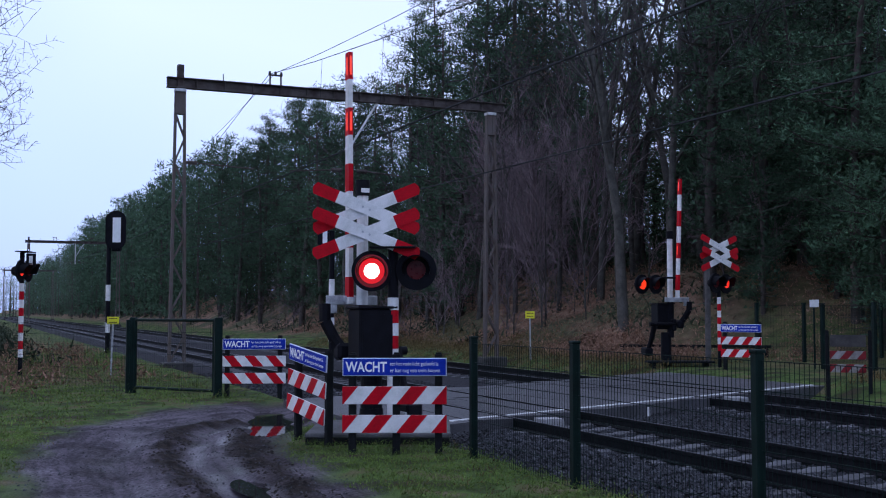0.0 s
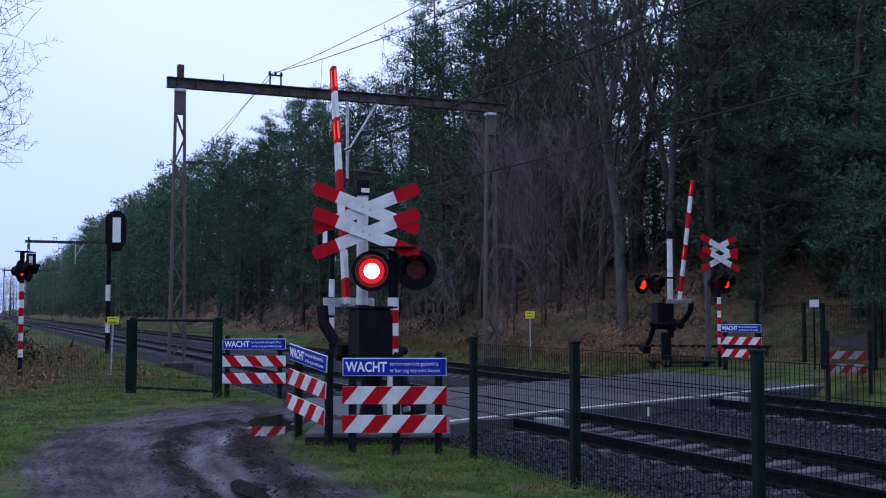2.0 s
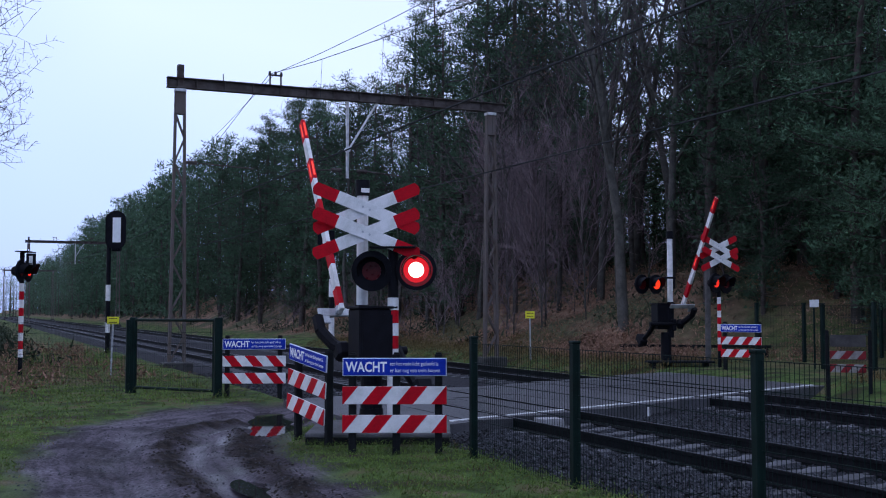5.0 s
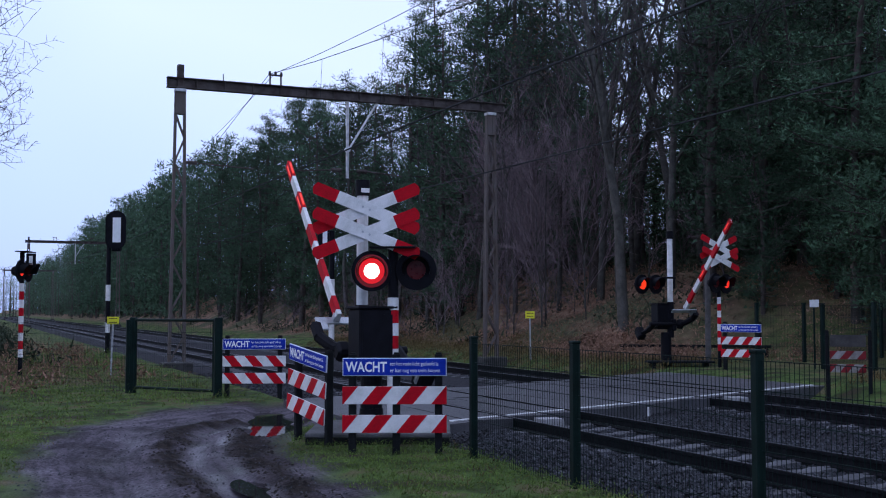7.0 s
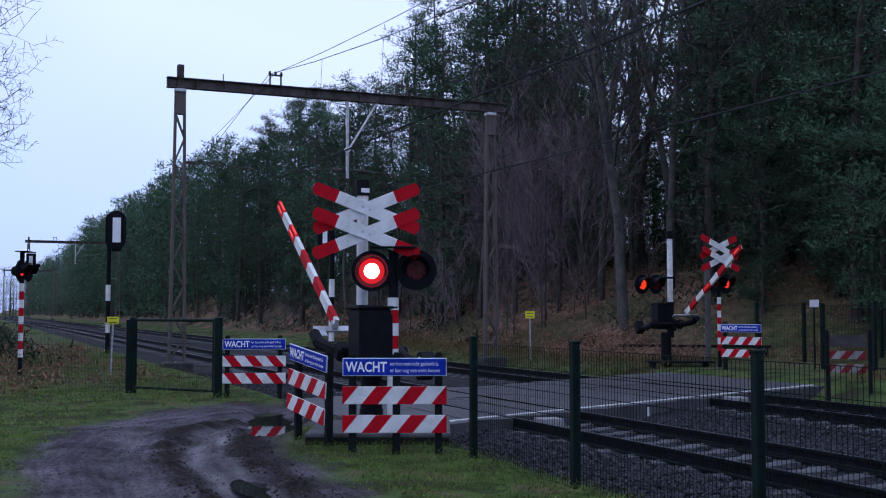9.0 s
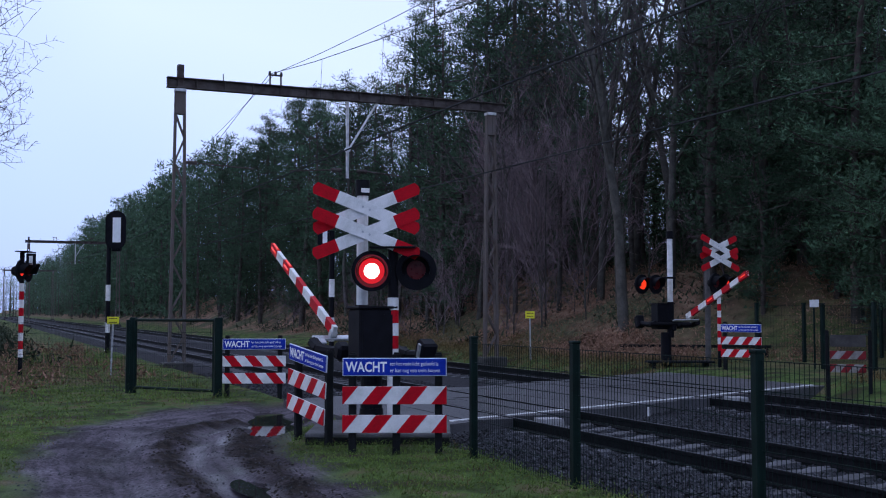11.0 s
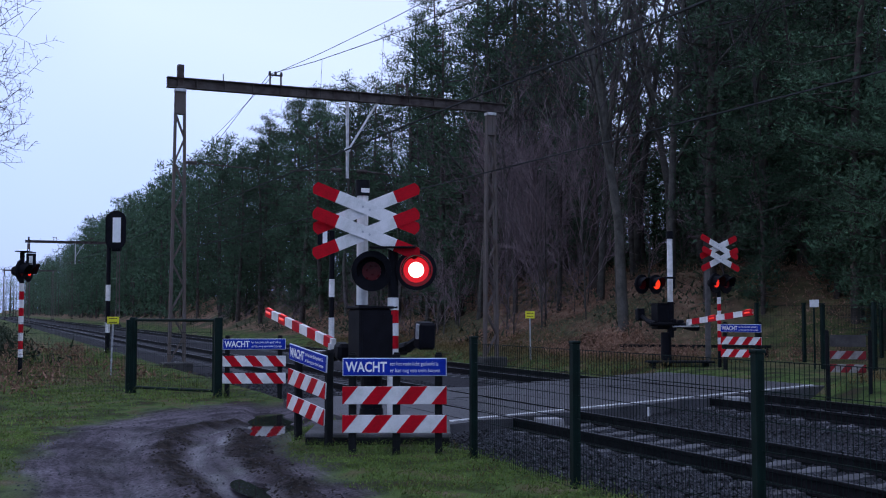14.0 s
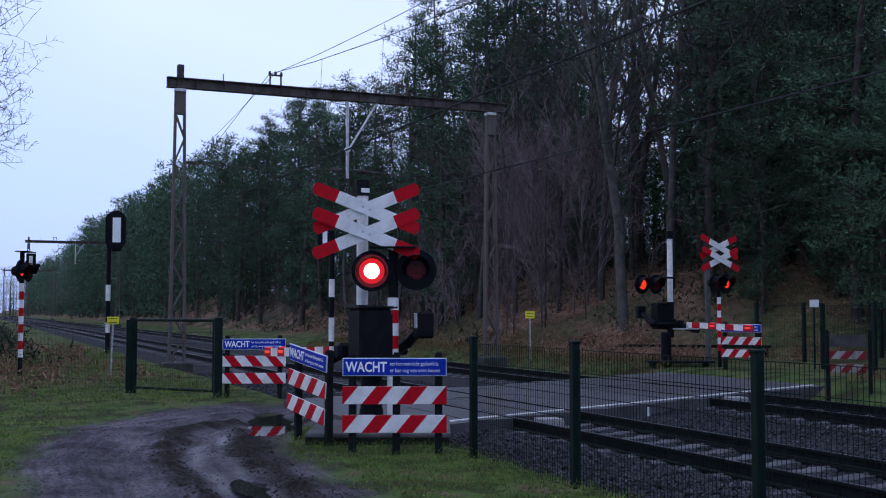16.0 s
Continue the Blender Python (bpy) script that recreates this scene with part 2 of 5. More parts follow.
def build_ground():
    xs = axis((-900, -60, 120), (-60, -6, 6), (-6, -1, 0.5), (-1, 0.4, 0.15), (0.4, 4.6, 0.045), (4.6, 6.6, 0.12), (6.6, 17, 1.0), (17, 36, 0.6), (36, 80, 4), (80, 900, 110))
    ys = axis((-900, -60, 140), (-60, 0, 6), (0, 7, 0.5), (7, 9, 0.15), (9, 20, 0.05), (20, 22, 0.15), (22, 34, 0.4), (34, 90, 1.2), (90, 300, 8), (300, 1200, 100))
    vs, mud, leaf, churn, wets, side = [], [], [], [], [], []
    for y in ys:
        for x in xs:
            vs.append((x, y, ground_z(x, y)))
            d, h = path_offset(x, y) if (-4 < x < 9 and -10 < y < 30) else (99, 1)
            mud.append(1 - sm(h - 0.3, h + 0.35, abs(d) + 0.35 * noise.noise(Vector((x * 1.3, y * 1.3, 1)))))
            churn.append(churned(d + 0.25 * noise.noise(Vector((x * 1.5, y * 1.5, 21)))) * (1.0 + 0.6 * noise.noise(Vector((x * 3, y * 3, 8)))) if abs(d) < 3 else 0.0)
            wn1 = 0.55 + 1.1 * noise.noise(Vector((x * 2.2, y * 1.1, 31)))
            wets.append(min(1, max(0, wn1)) * max(math.exp(-((d - 0.44) / 0.15) ** 2), 0.8 * math.exp(-((d - 0.72) / 0.12) ** 2), 0.35 * math.exp(-((d + 0.5) / 0.4) ** 2)) if abs(d) < 2 else 0.0)
            side.append(d if abs(d) < 5 else 0.0)
            lf = sm(18.6, 20.5, x + 1.5 * noise.noise(Vector((x * 0.3, y * 0.3, 5)))) * (0.35 + 0.65 * sm(28, 36, y))
            lf = max(lf, 0.55 * (1 - sm(2.2, 4.6, x + 0.8 * noise.noise(Vector((x, y, 4))))) * sm(25, 28.5, y))
            leaf.append(lf)
    nx = len(xs)
    fs = [(j * nx + i, j * nx + i + 1, (j + 1) * nx + i + 1, (j + 1) * nx + i) for j in range(len(ys) - 1) for i in range(nx - 1)]
    me = bpy.data.meshes.new("ground")
    me.from_pydata(vs, [], fs)
    me.polygons.foreach_set("use_smooth", [True] * len(fs))
    for nm, vals in (("mud", mud), ("leaf", leaf), ("churn", churn), ("wet", wets), ("side", side)):
        a = me.attributes.new(nm, "FLOAT", "POINT")
        a.data.foreach_set("value", vals)
    m = bpy.data.materials.new("verge_and_mud")
    m.use_nodes = True
    n, l = m.node_tree.nodes, m.node_tree.links
    b = n["Principled BSDF"]
    tc = n.new("ShaderNodeTexCoord")

    def nz(scale, detail=5):
        q = n.new("ShaderNodeTexNoise")
        q.inputs["Scale"].default_value, q.inputs["Detail"].default_value = scale, detail
        l.new(tc.outputs["Object"], q.inputs["Vector"])
        return q.outputs["Fac"]

    def ramp(src, stops):
        r = n.new("ShaderNodeValToRGB")
        while len(r.color_ramp.elements) < len(stops):
            r.color_ramp.elements.new(0.5)
        for e, (p, c) in zip(r.color_ramp.elements, stops):
            e.position, e.color = p, (*c, 1)
        l.new(src, r.inputs[0])
        return r.outputs[0]

    def mix(fac, a, c):
        q = n.new("ShaderNodeMixRGB")
        l.new(fac, q.inputs[0])
        l.new(a, q.inputs[1])
        l.new(c, q.inputs[2])
        return q.outputs[0]

    def attr(nm):
        q = n.new("ShaderNodeAttribute")
        q.attribute_name = nm
        return q.outputs["Fac"]

    grass = ramp(nz(1.3, 7), [(0.34, (0.05, 0.038, 0.026)), (0.45, (0.042, 0.058, 0.02)), (0.54, (0.08, 0.122, 0.034)), (0.62, (0.095, 0.092, 0.042)), (0.7, (0.15, 0.122, 0.075))])
    mudc = ramp(nz(1.1), [(0.32, (0.045, 0.037, 0.041)), (0.47, (0.08, 0.067, 0.08)), (0.66, (0.14, 0.12, 0.14))])
    dug = ramp(nz(9), [(0.35, (0.012, 0.01, 0.009)), (0.6, (0.03, 0.023, 0.02))])
    litter = ramp(nz(2.2), [(0.3, (0.075, 0.052, 0.038)), (0.5, (0.185, 0.108, 0.075)), (0.7, (0.26, 0.18, 0.125))])
    moss = ramp(nz(3.1), [(0.35, (0.03, 0.036, 0.02)), (0.65, (0.075, 0.085, 0.042))])
    litter = mix(ramp(nz(0.33, 4), [(0.43, (0, 0, 0)), (0.56, (0.85, 0.85, 0.85))]), litter, moss)
    # streaks drawn out along the wheel tracks
    sep, com = n.new("ShaderNodeSeparateXYZ"), n.new("ShaderNodeCombineXYZ")
    l.new(tc.outputs["Object"], sep.inputs[0])
    l.new(attr("side"), com.inputs[0])
    l.new(sep.outputs[1], com.inputs[1])
    mp = n.new("ShaderNodeMapping")
    mp.inputs["Scale"].default_value = (9, 0.9, 1)
    l.new(com.outputs[0], mp.inputs["Vector"])
    streak = n.new("ShaderNodeTexNoise")
    streak.inputs["Scale"].default_value, streak.inputs["Detail"].default_value = 1.0, 7
    l.new(mp.outputs[0], streak.inputs["Vector"])
    speck = ramp(nz(26, 4), [(0.38, (0.25, 0.25, 0.25)), (0.52, (0.5, 0.5, 0.5)), (0.72, (0.72, 0.72, 0.72))])
    for src, k in ((ramp(streak.outputs["Fac"], [(0.3, (0.2, 0.2, 0.2)), (0.7, (0.8, 0.8, 0.8))]), 0.75), (speck, 0.85)):
        ov = n.new("ShaderNodeMixRGB")
        ov.blend_type = "OVERLAY"
        ov.inputs[0].default_value = k
        l.new(mudc, ov.inputs[1])
        l.new(src, ov.inputs[2])
        mudc = ov.outputs[0]
    col = mix(attr("leaf"), mix(attr("mud"), grass, mix(attr("churn"), mudc, dug)), litter)
    fine = n.new("ShaderNodeMixRGB")
    fine.blend_type = "OVERLAY"
    fine.inputs[0].default_value = 0.5
    l.new(col, fine.inputs[1])
    l.new(nz(45, 3), fine.inputs[2])
    l.new(fine.outputs[0], b.inputs["Base Color"])
    # wheel ruts are wet and shine, the rest is dull
    def wetness(lo, hi, socket):
        q = n.new("ShaderNodeMapRange")
        q.inputs["To Min"].default_value, q.inputs["To Max"].default_value = lo, hi
        l.new(attr("wet"), q.inputs["Value"])
        l.new(q.outputs[0], b.inputs[socket])

    wetness(0.9, 0.22, "Roughness")
    wetness(0.06, 0.5, "Specular IOR Level")
    bp = n.new("ShaderNodeBump")
    bp.inputs["Strength"].default_value, bp.inputs["Distance"].default_value = 0.9, 0.035
    l.new(nz(38, 6), bp.inputs["Height"])
    l.new(bp.outputs[0], b.inputs["Normal"])
    me.materials.append(m)
    tagged(new("ground", me), "grass verge with a muddy rutted dirt track", "ground", kind="structure")
    # puddles lie in the ruts
    for px, py, a, bb, w in PUDDLES + [POOL]:
        slant = px if w < 0 else 0.0
        px = slant * py if w < 0 else px
        g = Geo()
        N = 28
        zc = w if w < 0 else ground_z(px, py) + w
        g.add([(px, py, zc)] + [(px + 1.25 * a * math.cos(q * 2 * math.pi / N) + slant * 1.25 * bb * math.sin(q * 2 * math.pi / N), py + 1.25 * bb * math.sin(q * 2 * math.pi / N), zc) for q in range(N)],
              [(0, q + 1, (q + 1) % N + 1) for q in range(N)])
        tagged(part("puddle", g, WATER), "shallow muddy rain puddle in the dirt track", "puddle", group="puddles")


build_ground()


# ---- railway ----
RAILS = ((7.72, 9.22), (12.95, 14.45))


def build_ballast():
    rng = np.random.default_rng(3)
    prof = [(5.5, -0.42), (5.75, -0.26), (6.5, -0.205), (10.4, -0.205), (11.1, -0.27), (11.8, -0.205), (15.8, -0.205), (16.9, -0.42)]
    g = Geo()
    ysb = [-60, 500]
    for y in ysb:
        g.v += [(x, y, z) for x, z in prof]
    k = len(prof)
    for i in range(k - 1):
        g.f.append((i, i + 1, k + i + 1, k + i))
        g.mi.append(0)
    bed = part("ballast_bed", g, mat("ballast_bed", (0.026, 0.025, 0.029), 0.85, var=0.5, scale=14, bump=0.5, fine=26, spec=0.05))
    tagged(bed, "grey crushed stone track bed", "ballast", kind="structure")
    # loose stones, one mesh
    base = np.array([(1, 0, 0), (-1, 0, 0), (0, 1, 0), (0, -1, 0), (0, 0, 1), (0, 0, -1)], float)
    tri = np.array([(0, 2, 4), (2, 1, 4), (1, 3, 4), (3, 0, 4), (2, 0, 5), (1, 2, 5), (3, 1, 5), (0, 3, 5)])
    pts = []
    for x0, x1, y0, y1, dens in ((5.5, 10.6, 3.0, 16.2, 330), (10.6, 16.6, 7, 20, 130), (5.5, 11, 21, 33, 90)):
        c = int((x1 - x0) * (y1 - y0) * dens)
        p = np.column_stack([rng.uniform(x0, x1, c), rng.uniform(y0, y1, c), rng.uniform(0.018, 0.036, c)])
        u = (p[:, 0] - 6.63) * 0.925 + (p[:, 1] - 15.42) * 0.38
        v = -(p[:, 0] - 6.63) * 0.38 + (p[:, 1] - 15.42) * 0.925
        keep = (v < -0.1) | (v > 4.9)
        for a, b in RAILS:
            for r in (a, b):
                keep &= np.abs(p[:, 0] - r) > 0.09
            inside = (p[:, 0] > a) & (p[:, 0] < b)
            near = np.abs((p[:, 1] + 3.0 + 0.3) % 0.6 - 0.3) < 0.15
            keep &= ~(inside & near)
        pts.append(p[keep])
    p = np.concatenate(pts)
    px, pz = [q[0] for q in prof], [q[1] for q in prof]
    z = np.interp(p[:, 0], px, pz)
    z = z + 0.035 * ((p[:, 0] < 7.45) | ((p[:, 0] > 9.6) & (p[:, 0] < 12.6)))
    n = len(p)
    q = rng.normal(size=(n, 3, 3))
    rot, _ = np.linalg.qr(q)
    sh = base[None] * (p[:, 2][:, None, None] * rng.uniform(0.65, 1.25, (n, 6, 1)))
    vs = np.einsum("nij,nkj->nki", rot, sh) + np.column_stack([p[:, 0], p[:, 1], z + rng.uniform(0.0, 0.02, n)])[:, None, :]
    fs = (tri[None] + (np.arange(n) * 6)[:, None, None]).reshape(-1, 3)
    me = bpy.data.meshes.new("ballast_stones")
    me.from_pydata(vs.reshape(-1, 3).tolist(), [], fs.tolist())
    me.materials.append(STONE)
    tagged(new("ballast_stones", me), "loose grey crushed stones between the sleepers", "ballast", kind="stuff")


def build_track(r0, r1, group):
    t = thing("railway_track", pose((r0 + r1) / 2, 0, 0), "rusty rails on weathered concrete sleepers in grey ballast", "railway track", "railway tracks", "structure")
    half = (r1 - r0) / 2
    for s in (-1, 1):
        poly = [(-0.07, -0.17), (0.07, -0.17), (0.07, -0.155), (0.012, -0.135), (0.012, -0.045), (0.036, -0.035), (0.036, -0.006), (0.028, 0.0), (-0.028, 0.0), (-0.036, -0.006), (-0.036, -0.035), (-0.012, -0.045), (-0.012, -0.135), (-0.07, -0.155)]
        g = Geo()
        for y0, y1 in ((-60, 40), (40, 140), (140, 500)):
            g.prism([(x + s * half, z) for x, z in poly], y0, y1)
        # bright running surface
        g.add([(s * half - 0.024, -60, 0.002), (s * half + 0.024, -60, 0.002), (s * half + 0.024, 500, 0.002), (s * half - 0.024, 500, 0.002)], [(0, 1, 2, 3)], 1)
        part("rail", g, [RAIL, RAILTOP], t)
    sg = Geo()
    sg.prism([(-1.3, -0.36), (1.3, -0.36), (1.3, -0.19), (1.22, -0.165), (0.5, -0.165), (0.4, -0.185), (-0.4, -0.185), (-0.5, -0.165), (-1.22, -0.165), (-1.3, -0.19)], -0.125, 0.125)
    for s in (-1, 1):
        for q in (-1, 1):
            sg.box((s * half + q * 0.1, 0, -0.16), (0.05, 0.06, 0.03), 0.008)
    sl = sg.mesh("sleeper", SLEEPER)
    far = Geo()
    y = -3.0
    i = 0
    while y < 130:
        jx = 0.02 * noise.noise(Vector((y, r0, 0)))
        if y < 70:
            o = new("sleeper", sl)
            o.parent = t
            o.matrix_basis = pose(jx, y, 0, 0, 0, 1.2 * noise.noise(Vector((y * 2, r0, 3))))
        else:
            far.box((0, y, -0.26), (2.6, 0.25, 0.2), 0)
        y += 0.6
    tagged(part("sleepers", far, SLEEPER, t), kind="stuff")


def build_road():
    du, dn = Vector((0.925, 0.38, 0)), Vector((-0.38, 0.925, 0))
    o = Vector((6.63, 15.42, 0))
    W = 4.65

    def P(u, v, z):
        q = o + du * u + dn * v
        return (q.x, q.y, z)

    road = thing("road", pose(0, 0, 0), "worn grey asphalt road over the level crossing", "road", kind="structure")
    asphalt = mat("asphalt", (0.066, 0.064, 0.071), 0.55, var=0.35, scale=1.4, bump=0.35, fine=130)

    def slab(name, poly, z0, z1, material, label=""):
        g = Geo()
        n = len(poly)
        g.add([(x, y, z0) for x, y in poly] + [(x, y, z1) for x, y in poly],
              [tuple(range(n, 2 * n))] + [(i, (i + 1) % n, n + (i + 1) % n, n + i) for i in range(n)])
        return part(name, g, material, road, label)

    def cut(x, v):
        """Point of the road's line v at the given x."""
        u = (x - o.x + 0.38 * v) / 0.925
        return P(u, v, 0)[:2]

    # asphalt sections between, before and after the rails
    for a, b in ((5.35, 6.92), (10.05, 12.1), (15.3, 34.0)):
        lo, hi = (-0.25, W + 0.5)
        if a > 15:
            hi = W + 0.9
        slab("asphalt_section", [cut(a, lo), cut(b, lo), cut(b, hi), cut(a, hi)], -0.3, -0.012, asphalt)
    # rubber crossing panels along each rail
    for r0, r1 in RAILS:
        for a, b in ((r0 - 0.78, r0 - 0.05), (r0 + 0.1, (r0 + r1) / 2 - 0.006), ((r0 + r1) / 2 + 0.006, r1 - 0.1), (r1 + 0.05, r1 + 0.8)):
            y0 = cut((a + b) / 2, -0.25)[1]
            for i in range(5):
                ya = y0 + i * 1.2
                slab("panel", [(a + 0.006, ya + 0.006), (b - 0.006, ya + 0.006), (b - 0.006, ya + 1.194), (a + 0.006, ya + 1.194)], -0.3, -0.006 - 0.004 * ((i * 7) % 3), PANEL)
        for a, b in ((r0 + 0.035, r0 + 0.1), (r1 - 0.1, r1 - 0.035)):
            y0 = cut(a, -0.35)[1]
            slab("flangeway", [(a, y0), (b, y0), (b, y0 + 6), (a, y0 + 6)], -0.3, -0.05, BLACK)
    # edge lines
    worn = mat("worn_road_marking", (0.16, 0.16, 0.165), 0.7, var=0.3, scale=5, dirt=(0.06, 0.06, 0.065), bump=0.2)
    line = mat("road_marking", (0.72, 0.72, 0.72), 0.6, var=0.2, scale=7, dirt=(0.3, 0.3, 0.31), bump=0.2)
    for v, a, b, paint in ((0.0, 5.4, 17.4, line), (W - 0.1, 7.0, 19.0, worn)):
        for xa, xb in ((a, 7.62), (7.82, 9.12), (9.32, 12.85), (13.05, 14.35), (14.55, b)):
            if xb > xa:
                slab("edge_line", [cut(xa, v), cut(xb, v), cut(xb, v + 0.11), cut(xa, v + 0.11)], -0.02, 0.0005, paint)
    PALE = mat("pale_concrete", (0.3, 0.295, 0.3), 0.8, var=0.2, bump=0.2)
    # bevelled concrete end blocks at the panel edges
    for x, y in ((8.1, 15.12), (13.4, 17.5)):
        g = Geo()
        g.prism([(-0.22, -0.2), (0.2, -0.2), (0.14, 0.0), (-0.22, 0.0)], -0.16, 0.16)
        part("end_block", g, PALE, road, "pale concrete end block", at=pose(x, y - 0.1, 0.02, 0, 0, -8))


build_ballast()
build_track(*RAILS[0], "a")
build_track(*RAILS[1], "b")
build_road()


# ---- overhead line portals ----
def lattice(h, w0, w1):
    """Four-angle lattice mast with zigzag lacing, tapering from w0 to w1."""
    g = Geo()
    for sx in (-1, 1):
        for sy in (-1, 1):
            a, b = Vector((sx * w0 / 2, sy * 0.06, 0)), Vector((sx * w1 / 2, sy * 0.05, h))
            g.tube(a, b, 0.06, 0.05, 4)
    n = int(h / 0.75)
    for sy in (-1, 1):
        for i in range(n):
            z0, z1 = h * i / n, h * (i + 1) / n
            s = 1 if i % 2 else -1
            wa, wb = (w0 + (w1 - w0) * i / n) / 2, (w0 + (w1 - w0) * (i + 1) / n) / 2
            g.tube((s * wa, sy * 0.05, z0), (-s * wb, sy * 0.05, z1), 0.034, n=4, caps=False)
    g.box((0, 0, h - 0.4), (w1 + 0.05, 0.22, 0.8), 0.01)
    return g


MAST = mat("mast_steel", (0.125, 0.105, 0.1), 0.75, metal=0.1, var=0.35, scale=2, dirt=(0.1, 0.075, 0.062), bump=0.25)
DARKCONC = mat("dark_concrete", (0.05, 0.047, 0.046), 0.85, var=0.4, bump=0.4)


def portal(y, h, x0=5.75, x1=16.52, label=""):
    t = thing("catenary_portal", pose(0, y, 0), label or "dark weathered steel portal with lattice masts over the tracks", "catenary portal", "catenary portals")
    for x in (x0, x1):
        zg = ground_z(x, y) - 0.05
        part("foundation", Geo().box((x, 0, -0.12), (0.9, 0.8, 0.4), 0.03), DARKCONC, t, "weathered concrete foundation block")
        m = part("mast", lattice(h - 0.2 - 0.1, 0.46, 0.26), MAST, t, at=pose(x, 0, 0.1))
        part("head_plate", Geo().box((x, 0, h - 0.24), (0.34, 0.3, 0.1), 0.01), GALV, t, "pale grey head plate")
        if x == x0:
            part("mast_top", Geo().box((x, 0, h + 0.2), (0.2, 0.2, 0.75), 0.01), STEEL, t)
    g = Geo()
    a, b = x0 - 0.42, x1 + 0.5
    for sz in (-1, 1):
        g.box(((a + b) / 2, 0, h + sz * 0.15), (b - a, 0.24, 0.03), 0.004)
    g.box(((a + b) / 2, 0, h), (b - a, 0.05, 0.28), 0.004)
    i = 0
    x = a + 0.02
    while x < b:
        g.box((x, 0, h), (0.02, 0.22, 0.28), 0)
        x += 0.9
    part("beam", g, STEEL, t)
    for x in (8.8, 13.2):
        f = Geo()
        for s in (-1, 1):
            f.box((x + s * 0.18, 0, h + 0.34), (0.045, 0.06, 0.36), 0.005)
        f.box((x, 0, h + 0.5), (0.46, 0.07, 0.05), 0.005)
        for s in (-1, 0, 1):
            f.tube((x + s * 0.19, 0, h + 0.5), (x + s * 0.19, 0, h + 0.62), 0.05, 0.035, 8)
        part("wire_support", f, STEEL, t)
    d = Geo()
    d.tube((11.26, 0, h - 0.15), (11.26, 0, h - 2.75), 0.055, n=8)
    d.tube((12.3, 0, h - 0.15), (11.3, 0, h - 1.8), 0.035, n=6)
    d.tube((11.26, -0.08, h - 1.8), (11.26, 0.08, h - 1.8), 0.09, n=8)
    part("drop_arm", d, GALV, t, "galvanised drop arm")
    for s, x, tip in ((1, x0, 8.1), (-1, 11.26, 9.3), (1, 11.4, 13.2)):
        z = h - 2.5
        c = Geo()
        c.tube((x + s * 0.2, 0, z), (x + s * 0.55, 0, z), 0.06, n=8)
        c.tube((x + s * 0.55, 0, z), (tip, 0, z - 0.1), 0.022, n=6)
        for i in range(3):
            c.tube((x + s * (0.28 + 0.1 * i), 0, z), (x + s * (0.31 + 0.1 * i), 0, z), 0.085, n=8)
        part("steady_arm", c, STEEL, t)
    g = Geo().tube((7.1, 0, h + 0.15), (7.1, 0, h + 0.4), 0.015, n=5)
    part("spike", g, STEEL, t)


portal(35.0, 8.83)
portal(146.0, 10.4)
portal(277.0, 11.4)


def wire(points, r, label):
    g = Geo()
    n = 5
    for x, y, z in points:
        g.v += [(x + r * math.cos(2 * math.pi * i / n), y, z + r * math.sin(2 * math.pi * i / n)) for i in range(n)]
    for j in range(len(points) - 1):
        g.f += [(j * n + i, j * n + (i + 1) % n, (j + 1) * n + (i + 1) % n, (j + 1) * n + i) for i in range(n)]
    if abs(points[0][1] - points[-1][1]) < 1:
        g = Geo().tube(points[0], points[-1], r, n=5)
    tagged(part("overhead_wire", g, WIRE), label, "overhead wire", "overhead wires")


def sag(x, y0, z0, y1, z1, low, n=14):
    out = []
    for i in range(n + 1):
        t = i / n
        out.append((x, y0 + (y1 - y0) * t, z0 + (z1 - z0) * t - 4 * low * t * (1 - t)))
    return out


for x, zc in ((8.47, 5.5), (13.7, 5.5)):
    wire(sag(x, -40, zc, 35, zc + 0.28, 0.12) + sag(x, 35, zc + 0.28, 146, 6.9, 0.1)[1:], 0.02, "thick dark contact wire above the track")
    wire(sag(x + 0.12, -40, 8.9, 35, 9.35, 2.55), 0.011, "thin sagging carrier wire above the track")
    wire(sag(x + 0.12, 35, 9.35, 146, 10.9, 4.0), 0.011, "thin sagging carrier wire above the track")
    wire(sag(x + 0.32, -40, 8.9, 35, 9.4, 1.7), 0.009, "thin feeder wire above the track")
    wire(sag(x + 0.32, 35, 9.4, 146, 10.9, 2.3), 0.009, "thin feeder wire above the track")
    for y in (8, 14, 20, 24, 29, 44, 52, 62):
        lo = sag(x, -40, zc, 35, zc + 0.28, 0.12, 150) if y < 35 else sag(x, 35, zc + 0.28, 146, 6.9, 0.1, 150)
        hi = sag(x + 0.12, -40, 8.9, 35, 9.35, 2.55, 150) if y < 35 else sag(x + 0.12, 35, 9.35, 146, 10.9, 4.0, 150)
        a = min(lo, key=lambda p: abs(p[1] - y))
        b = min(hi, key=lambda p: abs(p[1] - y))
        wire([a, b], 0.005, "thin dropper wire between contact and carrier wire")


